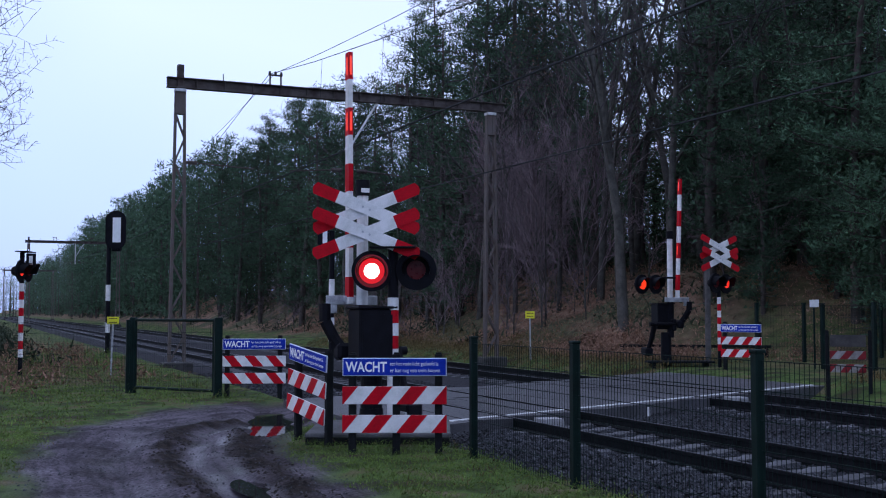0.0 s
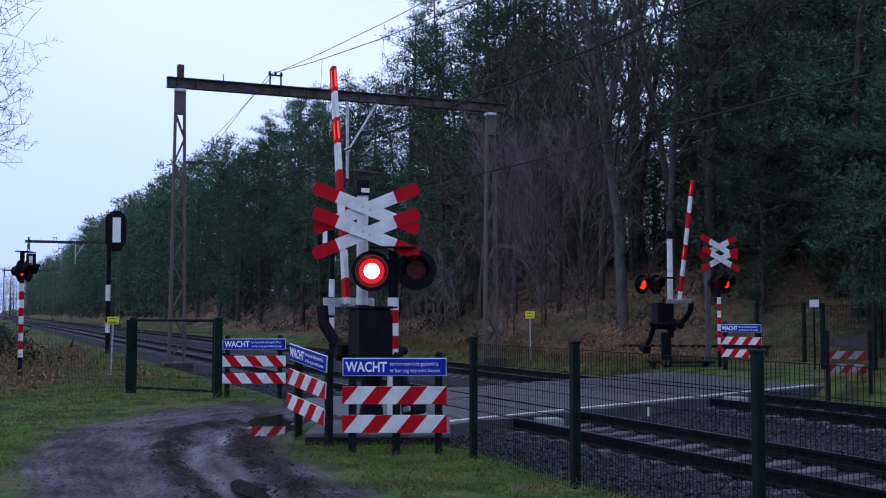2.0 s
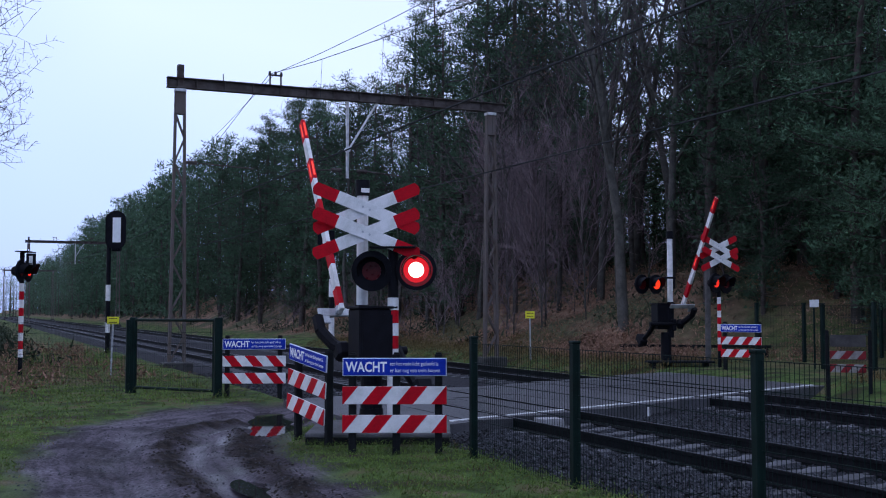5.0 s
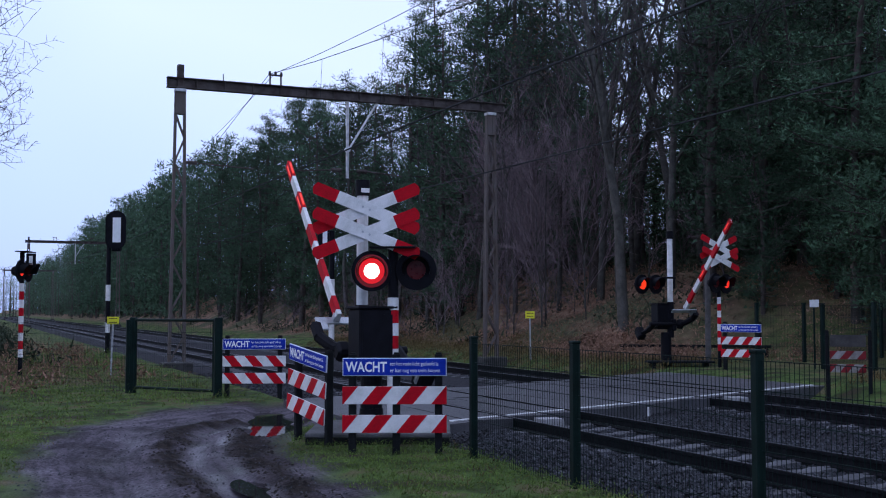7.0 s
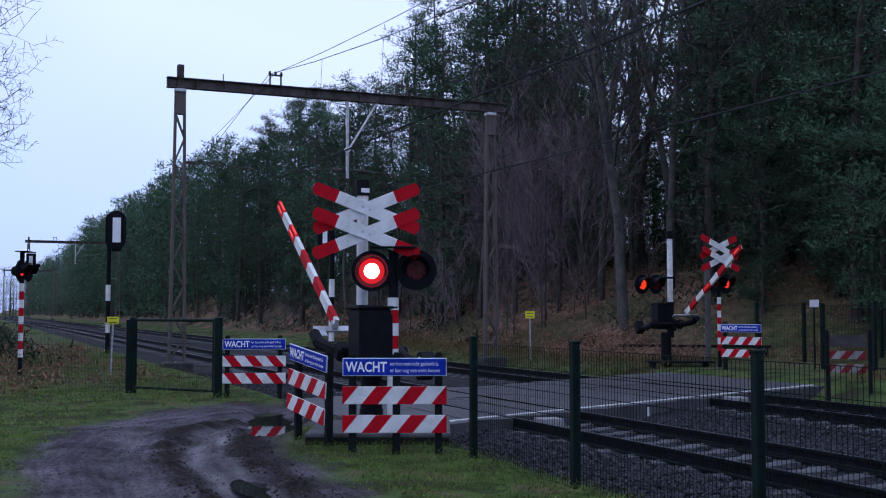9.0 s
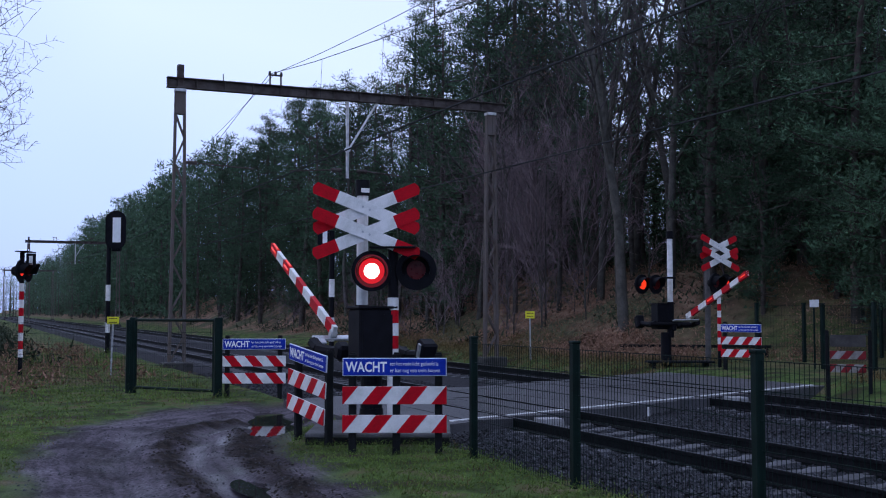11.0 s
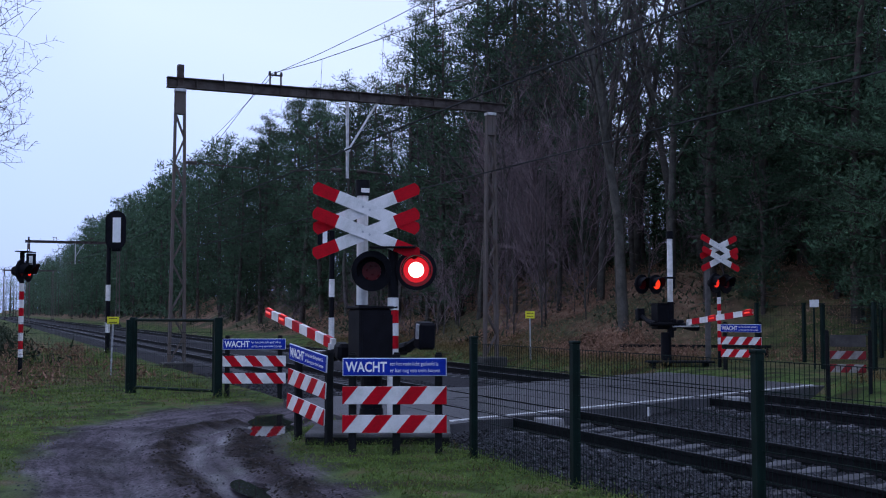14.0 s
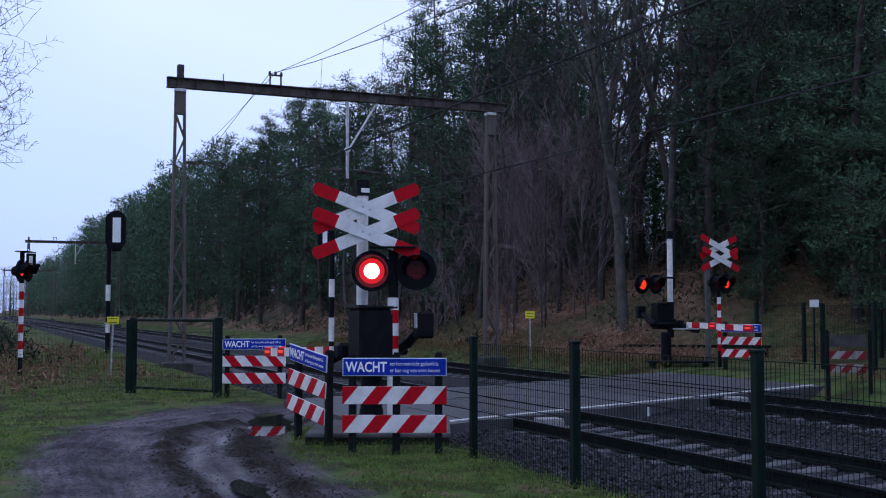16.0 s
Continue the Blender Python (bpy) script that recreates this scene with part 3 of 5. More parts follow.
# ---- warning boards ----
def stripe_board(parent, w, h, z, lean, first, front=-0.03, white=None, red=None):
    """White plank with slanting red stripes."""
    plank = part("plank", Geo().box((0, front, z), (w, 0.022, h), 0.004), white or WHITE, parent, "red and white striped plank")
    p, rw, sl = 0.41, 0.195, 0.172 * lean
    for k in range(-3, 5):
        x = -w / 2 + first + k * p
        poly = [(x, -h / 2), (x + rw, -h / 2), (x + rw + sl, h / 2), (x + sl, h / 2)]
        for lim, sgn in ((-w / 2, 1), (w / 2, -1)):
            out = []
            for (xa, za), (xb, zb) in zip(poly, poly[1:] + poly[:1]):
                ia, ib = (xa - lim) * sgn >= 0, (xb - lim) * sgn >= 0
                if ia:
                    out.append((xa, za))
                if ia != ib:
                    q = (lim - xa) / (xb - xa)
                    out.append((lim, za + (zb - za) * q))
            poly = out
            if not poly:
                break
        if len(poly) > 2:
            part("red_stripe", Geo().prism([(a, b + z) for a, b in poly], front - 0.0145, front - 0.008), red or RED, plank)


# darkened copies of the plank paints: the far board's shade is in their colour
SHADEWHITE = mat("shaded_white", (0.3, 0.28, 0.27), 0.7, var=0.2, dirt=(0.16, 0.14, 0.12), bump=0.1)
SHADERED = mat("shaded_red", (0.16, 0.012, 0.016), 0.7, var=0.3, bump=0.1)


def warning_board(m, lean, first, w=1.23, posts=(-0.5, 0.02, 0.52), sign=True, label="", roll=0.0, up=0.0, tall=1.16):
    t = thing("warning_board", m, label or "blue warning sign over two red-white striped planks on dark posts", "warning board", "warning boards")
    tilt = pose(0, 0, 0.65, 0, roll, 0) @ pose(0, 0, -0.65)
    for x in posts:
        g = Geo().box((x, 0.03, (tall - 0.5) / 2), (0.09, 0.09, tall + 0.5), 0.012)
        g.box((x, 0.03, tall + 0.005), (0.07, 0.07, 0.02), 0.008)
        part("post", g, POSTWOOD, t)
    for z in (0.66, 0.325):
        holder = part("rail_bar", Geo().box((0, -0.008, z), (w * 0.96, 0.012, 0.06), 0.002), POSTWOOD, t, at=tilt)
        stripe_board(holder, w, 0.208, z + 0.012, lean, first, white=None if sign else SHADEWHITE, red=None if sign else SHADERED)
    if sign:
        s = part("sign_plate", Geo().box((0, -0.03, 1.005), (w, 0.02, 0.212), 0.006), EDGE, t, "blue sign with white lettering", at=tilt)
        part("blue_face", Geo().box((0, -0.042, 1.005), (w - 0.02, 0.006, 0.192), 0.003), BLUE, s)
        letters("WACHT", 0.165, 0.001, LETTER, s, pose(-w / 2 + 0.04, -0.0465, 0.95), squeeze=0.78, bold=0.004)
        letters("tot het rode licht gedoofd is", 0.064, 0.001, LETTER, s, pose(-w / 2 + 0.56, -0.0465, 1.022), squeeze=0.78)
        letters("er kan nog een trein komen", 0.064, 0.001, LETTER, s, pose(-w / 2 + 0.56, -0.0465, 0.945), squeeze=0.82)
    else:
        part("blank_panel", Geo().box((0, -0.03, 1.03), (w, 0.02, 0.3), 0.006), mat("grey_board", (0.05, 0.046, 0.044), 0.7, var=0.3), t, "dark grey blank panel")
    return t


warning_board(pose(4.58, 12.37, -0.02, 0, 0, -22.8), 1, 0.225, label="blue warning sign over striped planks facing the dirt track")
warning_board(pose(4.0, 14.02, 0.04, 0, 0, -83), 1, 0.225, posts=(-0.42, 0.58), tall=1.1, roll=6, label="leaning blue warning sign and striped planks edge-on to the track")
warning_board(pose(5.06, 21.62, 0.0, 0, 0, -19), -1, 0.19, posts=(-0.53, 0.5), label="blue warning sign over striped planks beyond the puddles")
warning_board(pose(18.8, 24.2, 0.2, 0, 0, -70), 1, 0.225, posts=(-0.52, 0.52), label="small blue warning sign over striped planks across the tracks")
dull = warning_board(pose(17.05, 18.4, 0.16, 0, 0, -48), 1, 0.225, w=0.86, posts=(-0.5, 0.52), tall=1.28, sign=False, label="dark grey panel with two striped planks in shade-darkened paint")
dull.scale = (0.84, 0.84, 0.84)


# ---- crossing lights and crosses ----
GLOWS = {"one": [], "two": []}


def lamp_head(parent, m, hot, ring, phase, r=0.275, lens=0.128):
    """Round black backing board with hood, dark lens and a bulb disc that comes forward when it is lit."""
    h = part("backing_disc", Geo().tube((0, -0.02, 0), (0, 0.02, 0), r, n=32), BLACK, parent, at=m)
    part("lamp_housing", Geo().tube((0, 0.02, 0), (0, 0.2, 0), 0.17, 0.1, n=20), BLACK, h)
    g = Geo()
    n = 18
    vs, fs = [], []
    for i in range(n + 1):
        a = math.pi * (-0.12 + 1.24 * i / n)
        c, s = math.cos(a), math.sin(a)
        d = 0.26 * (0.55 + 0.45 * max(0, s))
        vs += [(0.185 * c, -0.02, 0.185 * s), (0.19 * c, -0.02 - d, 0.185 * s), (0.193 * c, -0.02, 0.193 * s), (0.198 * c, -0.02 - d, 0.193 * s)]
    for i in range(n):
        q, w = 4 * i, 4 * i + 4
        fs += [(q, w, w + 1, q + 1), (q + 2, q + 3, w + 3, w + 2), (q + 1, w + 1, w + 3, q + 3)]
    part("hood", g.add(vs, fs), BLACK, h)
    part("dark_lens", Geo().tube((0, -0.03, 0), (0, -0.015, 0), lens, n=28), LENS_OFF, h, "dark red lens")
    b = Geo()
    core = 0.97 if ring is None else 0.82
    b.tube((0, -0.008, 0), (0, 0.0, 0), lens * core, n=28)
    b.tube((0, -0.012, 0), (0, -0.008, 0), lens * core, lens * core, n=28)
    b2 = part("bulb", b, hot, h, "glowing red lamp")
    # glowing discs wider than the lens stand in for the lamp's glare
    if ring is not None:
        part("lens_rim", Geo().tube((0, -0.006, 0), (0, -0.001, 0), lens * 1.34, n=28), ring, b2)
        part("lens_edge", Geo().tube((0, -0.003, 0), (0, 0.0, 0), lens * 1.75, n=28), HALO, b2)
    GLOWS[phase].append(b2)
    return h


def banded_pole(parent, x, y, z0, z1, r, bands, top, low=None):
    """Pole painted in red and white bands from z0 to z1, black above and below."""
    part("pole", Geo().tube((x, y, 0), (x, y, top), r * 0.96, n=16), BLACK, parent)
    step = (z1 - z0) / bands
    if low is not None:
        part("band", Geo().tube((x, y, low), (x, y, z0 - 0.2), r, n=16), WHITE, parent)
    for i in range(bands):
        part("band", Geo().tube((x, y, z1 - (i + 1) * step + 0.002), (x, y, z1 - i * step - 0.002), r, n=16), WHITE if i % 2 == 0 else RED, parent)


def light_post(m, label, spread=0.32, facing=0.0, lamp_z=2.23, hot=None, ring=None, base_r=0.075, bands=(0.97, 1.83, 5), offsets=None, top=2.5, low=None):
    t = thing("crossing_light", m, label, "crossing light", "crossing lights")
    banded_pole(t, 0, 0, bands[0], bands[1], base_r, bands[2], top, low)
    part("cover_plate", Geo().box((0, -0.08, top), (0.62, 0.3, 0.025), 0.008), BLACK, t)
    arm = Geo().tube((-spread, 0.16, lamp_z), (spread, 0.16, lamp_z), 0.03, n=8)
    arm.box((0, 0.08, lamp_z), (0.12, 0.2, 0.16), 0.01)
    part("cross_arm", arm, BLACK, t)
    a, b = offsets or (-spread, spread)
    lamp_head(t, pose(a, -0.06, lamp_z, 0, 0, facing), hot or HOT, ring, "one")
    lamp_head(t, pose(b, -0.06, lamp_z + 0.015, 0, 0, facing), hot or HOT, ring, "two")
    return t


def saltire(m, label, post_top, gap=0.34, ang=22.0, post_r=0.08):
    t = thing("saint_andrew_cross", m, label, "crossing sign", "crossing signs")
    for k, z in enumerate((gap / 2, -gap / 2)):
        for s in (1, -1):
            rot = pose(0, -0.02 * (s + 1) - 0.03 - 0.05 * k, z, 0, s * ang, 0)
            b = part("blade", Geo().box((0, 0, 0), (0.84, 0.012, 0.168), 0.004), WHITE, t, "white blade with red ends", at=rot)
            for e in (-1, 1):
                n = 6
                poly = [(e * 0.42, -0.084), (e * 0.42, 0.084)]
                poly += [(e * (0.735 + 0.035 * math.sin(math.pi * i / n)), 0.084 - 0.168 * i / n) for i in range(n + 1)]
                part("red_end", Geo().prism(poly if e < 0 else poly[::-1], -0.006, 0.006), RED, b)
            for e in (-1, 1):
                part("bolt", Geo().tube((e * 0.05, -0.012, 0.0), (e * 0.05, -0.006, 0.0), 0.016, n=8), GALV, b)
    return t


light_post(pose(5.19, 14.09, 0.0, 0, 0, -22.8), "red-white banded pole with two round flashing red lamps", offsets=(-0.285, 0.315), ring=RING, low=0.1, lamp_z=2.185)
saltire(pose(4.84, 14.19, 2.86, 0, 0, -20), "double white crossing sign with red ends on a white post", 3.4)
light_post(pose(19.16, 25.63, 0.1, 0, 0, 18), "red-white banded pole with flashing red lamps seen aside", hot=SIDEGLOW, lamp_z=2.33, spread=0.24, bands=(0.45, 1.95, 8), base_r=0.055, offsets=(0.24, -0.24))
saltire(pose(19.12, 25.6, 3.28, 0, 0, 9), "double white crossing sign with red ends across the tracks", 3.6)
part_post = thing("sign_post", pose(20.0, 27.3, 0.1), "plain grey steel post behind the crossing sign", "post")
part("post", Geo().tube((0, 0, -0.1), (0, 0, 2.9), 0.085, n=12), mat("grey_post", (0.09, 0.085, 0.085), 0.8, var=0.3), part_post)
light_post(pose(1.03, 29.8, 0.0, 0, 0, 66), "red-white banded pole with hooded lamps turned away", hot=SIDEGLOW, lamp_z=2.66, spread=0.24, bands=(0.5, 2.36, 9), base_r=0.06, top=3.15)


# ---- barriers ----
BOOMS = []


def barrier(x, y, heading, pivot_z, post_top, cab, label, period, lit, thick=0.074):
    rz = 90 - heading
    t = thing("crossing_barrier", pose(x, y, 0, 0, 0, rz), label, "level crossing barrier", "level crossing barriers")
    ped = Geo().tube((-0.2, -0.25, -0.1), (-0.2, -0.25, 1.05), 0.15, n=20)
    ped.tube((-0.12, -0.14, 0.9), (-0.12, -0.14, pivot_z + 0.64), 0.1, n=20)
    ped.tube((-0.2, -0.25, 0.0), (-0.2, -0.25, 0.05), 0.26, n=20)
    ped.tube((-0.2, -0.25, 0.05), (-0.2, -0.25, 0.32), 0.18, 0.16, n=20)
    part("pedestal", ped, BLACK, t)
    c = Geo().box((cab[0], cab[1], cab[2]), (0.46, 0.52, 0.72), 0.025)
    body = part("drive_housing", c, BLACK, t, "black steel drive housing")
    part("housing_lid", Geo().box((cab[0], cab[1], cab[2] + 0.375), (0.5, 0.56, 0.035), 0.012), BLACK, body)
    part("housing_door", Geo().box((cab[0] - 0.235, cab[1], cab[2] - 0.02), (0.014, 0.44, 0.6), 0.005), BLACK, body)
    part("axle", Geo().tube((0, 0.12, pivot_z), (0, -0.85, pivot_z), 0.06, n=14), BLACK, t)
    part("bearing", Geo().box((-0.1, -0.1, pivot_z - 0.02), (0.3, 0.16, 0.34), 0.03), BLACK, t)
    post = part("post", Geo().tube((-0.12, -0.14, pivot_z + 0.62), (-0.12, -0.14, post_top - 0.22), 0.08, n=18), WHITE, t, "white painted post")
    part("post_cap", Geo().tube((-0.12, -0.14, post_top - 0.22), (-0.12, -0.14, post_top), 0.1, n=18), BLACK, post)
    part("number_plate", Geo().box((-0.225, -0.14, post_top - 0.15), (0.01, 0.12, 0.06), 0.002), WHITE, post)
    # moving boom with its yoke and counterweights
    L = 4.19
    b = Geo()
    b.add(*taper(0.66, L, thick, thick - 0.006, 0.032, 0.028))
    boom = part("boom", b, WHITE, t, "red and white striped barrier boom")
    k = 0
    xr = L
    while xr - 0.3 > 0.7:
        a, e = max(0.75, xr - period * 0.49), xr
        ha = thick - 0.006 * (a - 0.66) / (L - 0.66) + 0.003
        wa = 0.032 - 0.004 * (a - 0.66) / (L - 0.66) + 0.003
        part("red_band", Geo().add(*taper(a, e, ha, ha - 0.001, wa, wa - 0.001)), RED, boom)
        if k in lit:
            part("boom_light", Geo().box(((a + e) / 2, 0, 0.006), (0.27, 2 * wa + 0.016, 0.046), 0.012).box(((a + e) / 2, 0, ha + 0.004), (0.27, 0.03, 0.02), 0.006), BOOMLIGHT, boom, "glowing red boom light strip")
        xr -= period
        k += 1
    part("yoke", Geo().box((0.71, -0.08, -0.12), (0.13, 0.76, 0.035), 0.01).box((0.63, 0.22, -0.12), (0.2, 0.16, 0.03), 0.02).box((0.72, 0.0, -0.06), (0.1, 0.1, 0.12), 0.01), GALV, boom, "galvanised cross bar")
    arm1 = Geo()
    bend = [Vector((0.66, 0.3, -0.16)), Vector((0.42, 0.3, -0.15)), Vector((0.16, 0.18, -0.08)), Vector((0.0, 0.08, 0))]
    for p, q in zip(bend, bend[1:]):
        arm1.tube(p, q, 0.085, n=8)
    arm1.box((0.0, 0.1, 0), (0.24, 0.2, 0.24), 0.05)
    part("side_arm", arm1, BLACK, boom)
    arm2 = Geo().tube((0.04, -0.7, 0.0), (-0.4, -0.72, 0.12), 0.08, n=8)
    arm2.tube((-0.4, -0.72, 0.12), (-0.78, -0.74, 0.3), 0.07, n=8)
    part("side_arm", arm2, BLACK, boom)
    part("counterweight", Geo().box((-0.82, -0.76, 0.34), (0.22, 0.24, 0.36), 0.03), BLACK, boom, "black cast counterweight")
    part("weight_cover", Geo().box((-0.86, -0.63, 0.4), (0.07, 0.03, 0.2), 0.008), GALV, boom)
    BOOMS.append((boom, pivot_z))
    return t


def taper(x0, x1, h0, h1, w0, w1):
    vs = [(x0, -w0, -h0), (x0, w0, -h0), (x0, w0, h0), (x0, -w0, h0), (x1, -w1, -h1), (x1, w1, -h1), (x1, w1, h1), (x1, -w1, h1)]
    return vs, [(3, 2, 1, 0), (4, 5, 6, 7), (0, 1, 5, 4), (1, 2, 6, 5), (2, 3, 7, 6), (3, 0, 4, 7)]


barrier(4.76, 14.66, 358, 1.09, 3.46, (-0.41, -0.17, 1.32), "black crossing barrier machine with white post and striped boom", 0.79, (0, 1))
barrier(18.66, 26.95, 188, 1.29, 3.98, (-0.3, -0.3, 1.5), "black crossing barrier machine across the tracks with striped boom", 0.92, (0, 2), thick=0.078)
t = thing("concrete_platform", pose(4.95, 14.3, 0.07, 0, 0, -22.8), "low concrete slab on dark edge beams under the barrier machine", "concrete slab")
part("slab", Geo().box((0.15, -0.1, 0.0), (1.85, 1.75, 0.06), 0.015), CONC, t)
part("edge_beam", Geo().box((0.15, -0.955, -0.075), (1.83, 0.05, 0.1), 0.01), POSTWOOD, t, "dark timber edge beam")
for sx in (-0.7, 0.15, 0.98):
    for sy in (-0.88, 0.6):
        part("leg", Geo().box((sx, sy, -0.2), (0.09, 0.09, 0.38), 0.01), POSTWOOD, t)
t = thing("low_platform", pose(18.55, 26.7, 0.1, 0, 0, -22.8), "low steel step round the barrier pedestal", "platform")
part("deck", Geo().box((0, 0, 0.12), (1.9, 0.7, 0.05), 0.01), BLACK, t)
for sx in (-0.75, 0.75):
    part("leg", Geo().box((sx, 0, 0), (0.08, 0.5, 0.22), 0.01), BLACK, t)

# second lamp pair on the far barrier post
t = thing("crossing_light", pose(17.66, 26.86, 0.0, 0, 0, -22.8), "pair of flashing red lamps on an arm beside the barrier", "crossing light", "crossing lights")
part("arm", Geo().tube((0.0, 0.15, 2.62), (0.8, 0.15, 2.62), 0.03, n=8).tube((0.75, 0.15, 2.62), (0.75, 0.15, 2.3), 0.03, n=8), BLACK, t)
part("shelf", Geo().box((0.2, 0.05, 2.6), (0.6, 0.2, 0.03), 0.006), BLACK, t)
lamp_head(t, pose(-0.2, 0, 2.43, 0, 0, 36), SIDEHOT, None, "one", lens=0.15)
lamp_head(t, pose(0.2, 0, 2.43, 0, 0, 36), SIDEHOT, None, "two", lens=0.15)


# ---- signals, small plates ----
def signal(m, head_z, label, head=1.0, side=1, bands=((2.2, 2.85), (0.9, 1.3))):
    t = thing("railway_signal", m, label, "railway signal", "railway signals")
    part("post", Geo().tube((0, 0, -0.3), (0, 0, head_z + 0.2), 0.09, n=12), BLACK, t)
    for a, b in bands:
        part("white_band", Geo().tube((0, 0, a), (0, 0, b), 0.098, n=12), WHITE, t)
    n = 10
    hw, hh = 0.42 * head, 0.42 * head
    cx = side * 0.3 * head
    part("head_bracket", Geo().box((cx / 2, 0, head_z - 0.3 * head), (abs(cx) + 0.2, 0.06, 0.08), 0.01), BLACK, t)
    poly = [(cx + hw * math.cos(math.pi * i / n), head_z + hh + hw * math.sin(math.pi * i / n) * 0.9) for i in range(n + 1)]
    poly += [(cx + hw * math.cos(math.pi + math.pi * i / n), head_z - hh + hw * math.sin(math.pi + math.pi * i / n) * 0.9) for i in range(n + 1)]
    h = part("signal_board", Geo().prism(poly[::-1], -0.12, -0.08), BLACK, t)
    part("white_plate", Geo().box((cx + 0.05, -0.14, head_z), (0.33 * head, 0.03, 1.02 * head), 0.01), SIGNALWHITE, h, "white rectangular signal plate")
    part("signal_box", Geo().box((cx, 0.05, head_z - 0.62 * head), (0.36 * head, 0.26, 0.5 * head), 0.03), BLACK, t)
    return t


signal(pose(4.95, 47.2, -0.1, 0, 0, -22.8), 5.1, "black railway signal on a black and white post")
signal(pose(11.09, 36.13, -0.2, 0, 0, -22.8), 4.4, "small railway signal between the tracks", head=0.48, side=-1.9, bands=((2.35, 2.95), (0.85, 1.65)))


def plate(m, w, h, top, col, label, post_r=0.025, lean=0.0, bars=True, post_mat=None):
    t = thing("marker_plate", m, label, "marker plate", "marker plates")
    part("post", Geo().tube((lean, 0, -0.3), (0, 0, top), post_r, n=8), post_mat or GALV, t)
    p = part("plate", Geo().box((0, -0.035, top - h / 2 + 0.02), (w, 0.012, h), 0.004), col, t)
    if bars:
        for i in (-1, 1):
            part("text_bar", Geo().box((0, -0.043, top - h / 2 + 0.02 + i * 0.05), (w * 0.7, 0.004, 0.02), 0.001), BLACK, p)


plate(pose(3.41, 31.07, 0, 0, 0, -22.8), 0.32, 0.2, 1.49, YELLOW, "yellow marker plate on a thin pale post", lean=-0.06)
plate(pose(17.5, 33.94, 0.1, 0, 0, -22.8), 0.32, 0.25, 1.55, YELLOW, "small yellow marker plate on a thin post", lean=0.02)
plate(pose(20.9, 23.8, 0.1, 0, 0, -22.8), 0.25, 0.2, 1.85, WHITE, "small white plate on a post by the fence", bars=False, post_mat=GREEN, post_r=0.028)
t = thing("marker_peg", pose(10.95, 16.7, -0.2), "small white marker peg in the ballast", "marker peg")
part("peg", Geo().tube((0, 0, -0.05), (0, 0, 0.16), 0.028, 0.022, n=8), WHITE, t)
for x, y, rz in ((5.3, 50.5, -22.8), (6.2, 37.6, -22.8)):
    t = thing("cable_marker", pose(x, y, -0.2, 0, 0, rz), "small white cable marker beside the track", "marker")
    part("stake", Geo().box((0, 0, 0.0), (0.05, 0.05, 0.34), 0.005), BLACK, t)
    part("tag", Geo().box((0.0, -0.03, 0.15), (0.24, 0.05, 0.07), 0.006), WHITE, t)


# ---- fences ----
def mesh_panel(p, q, z0, z1, parent, step=0.05, r=0.003, rows=7):
    p, q = Vector((*p, 0)), Vector((*q, 0))
    d = q - p
    n = max(2, int(d.length / step))
    g = Geo()
    for i in range(n + 1):
        a = p + d * (i / n)
        g.tube((a.x, a.y, z0), (a.x, a.y, z1), r, n=3, caps=False)
    for j in range(rows):
        z = z0 + (z1 - z0) * j / (rows - 1)
        g.tube((p.x, p.y, z), (q.x, q.y, z), r * 1.5, n=4, caps=False)
    return tagged(part("wire_panel", g, GREEN, parent, "green welded wire mesh"), kind="stuff")


def fence(posts, top, label, post_w=0.085, panels=True, bottom=-0.05, step=0.05, r=0.003):
    f = thing("fence", pose(0, 0, 0), label, "fence", "fences")
    for x, y in posts:
        g = Geo().box((x, y, (top - 0.4) / 2), (post_w, post_w, top + 0.4), 0.01)
        g.box((x, y, top + 0.01), (post_w + 0.012, post_w + 0.012, 0.03), 0.01)
        part("fence_post", g, GREEN, f)
    if panels:
        for a, b in zip(posts, posts[1:]):
            mesh_panel(a, b, bottom, top - 0.06, f, step, r)
    return f


fence([(5.3, 11.7), (5.33, 9.4), (5.36, 6.72), (5.38, 4.1)], 1.33, "dark green steel fence with wire mesh along the track", post_w=0.08)
fence([(2.95, 23.87), (-0.9, 30.2)], 1.45, "dark green wire mesh fence in the verge", post_w=0.14, r=0.0025)
g1 = thing("fence_gate", pose(0, 0, 0), "closed dark green steel mesh gate beside the track", "gate")
a, b = Vector((3.05, 23.75, 0)), Vector((4.34, 21.98, 0))
for q, w in (((3.02, 23.85), 0.0), ((4.4, 21.9), 0.18)):
    part("gate_post", Geo().box((q[0], q[1], 0.55), (0.15, 0.15, 1.95), 0.012), GREEN, g1)
fr = Geo()
for z in (0.08, 1.47):
    fr.tube((a.x, a.y, z), (b.x, b.y, z), 0.03, n=8)
for q in (a, b):
    fr.tube((q.x, q.y, 0.08), (q.x, q.y, 1.47), 0.035, n=8)
part("gate_frame", fr, GREEN, g1)
mesh_panel(a.xy, b.xy, 0.1, 1.45, g1, 0.05, 0.0025)
fence([(22.1, 27.7), (23.4, 27.1), (25.6, 26.2)], 1.9, "tall dark green fence behind the far verge", post_w=0.1, step=0.08)
fence([(21.1, 23.7), (20.2, 20.9), (19.3, 17.8)], 1.85, "dark green fence posts beside the far road", post_w=0.1, step=0.08)

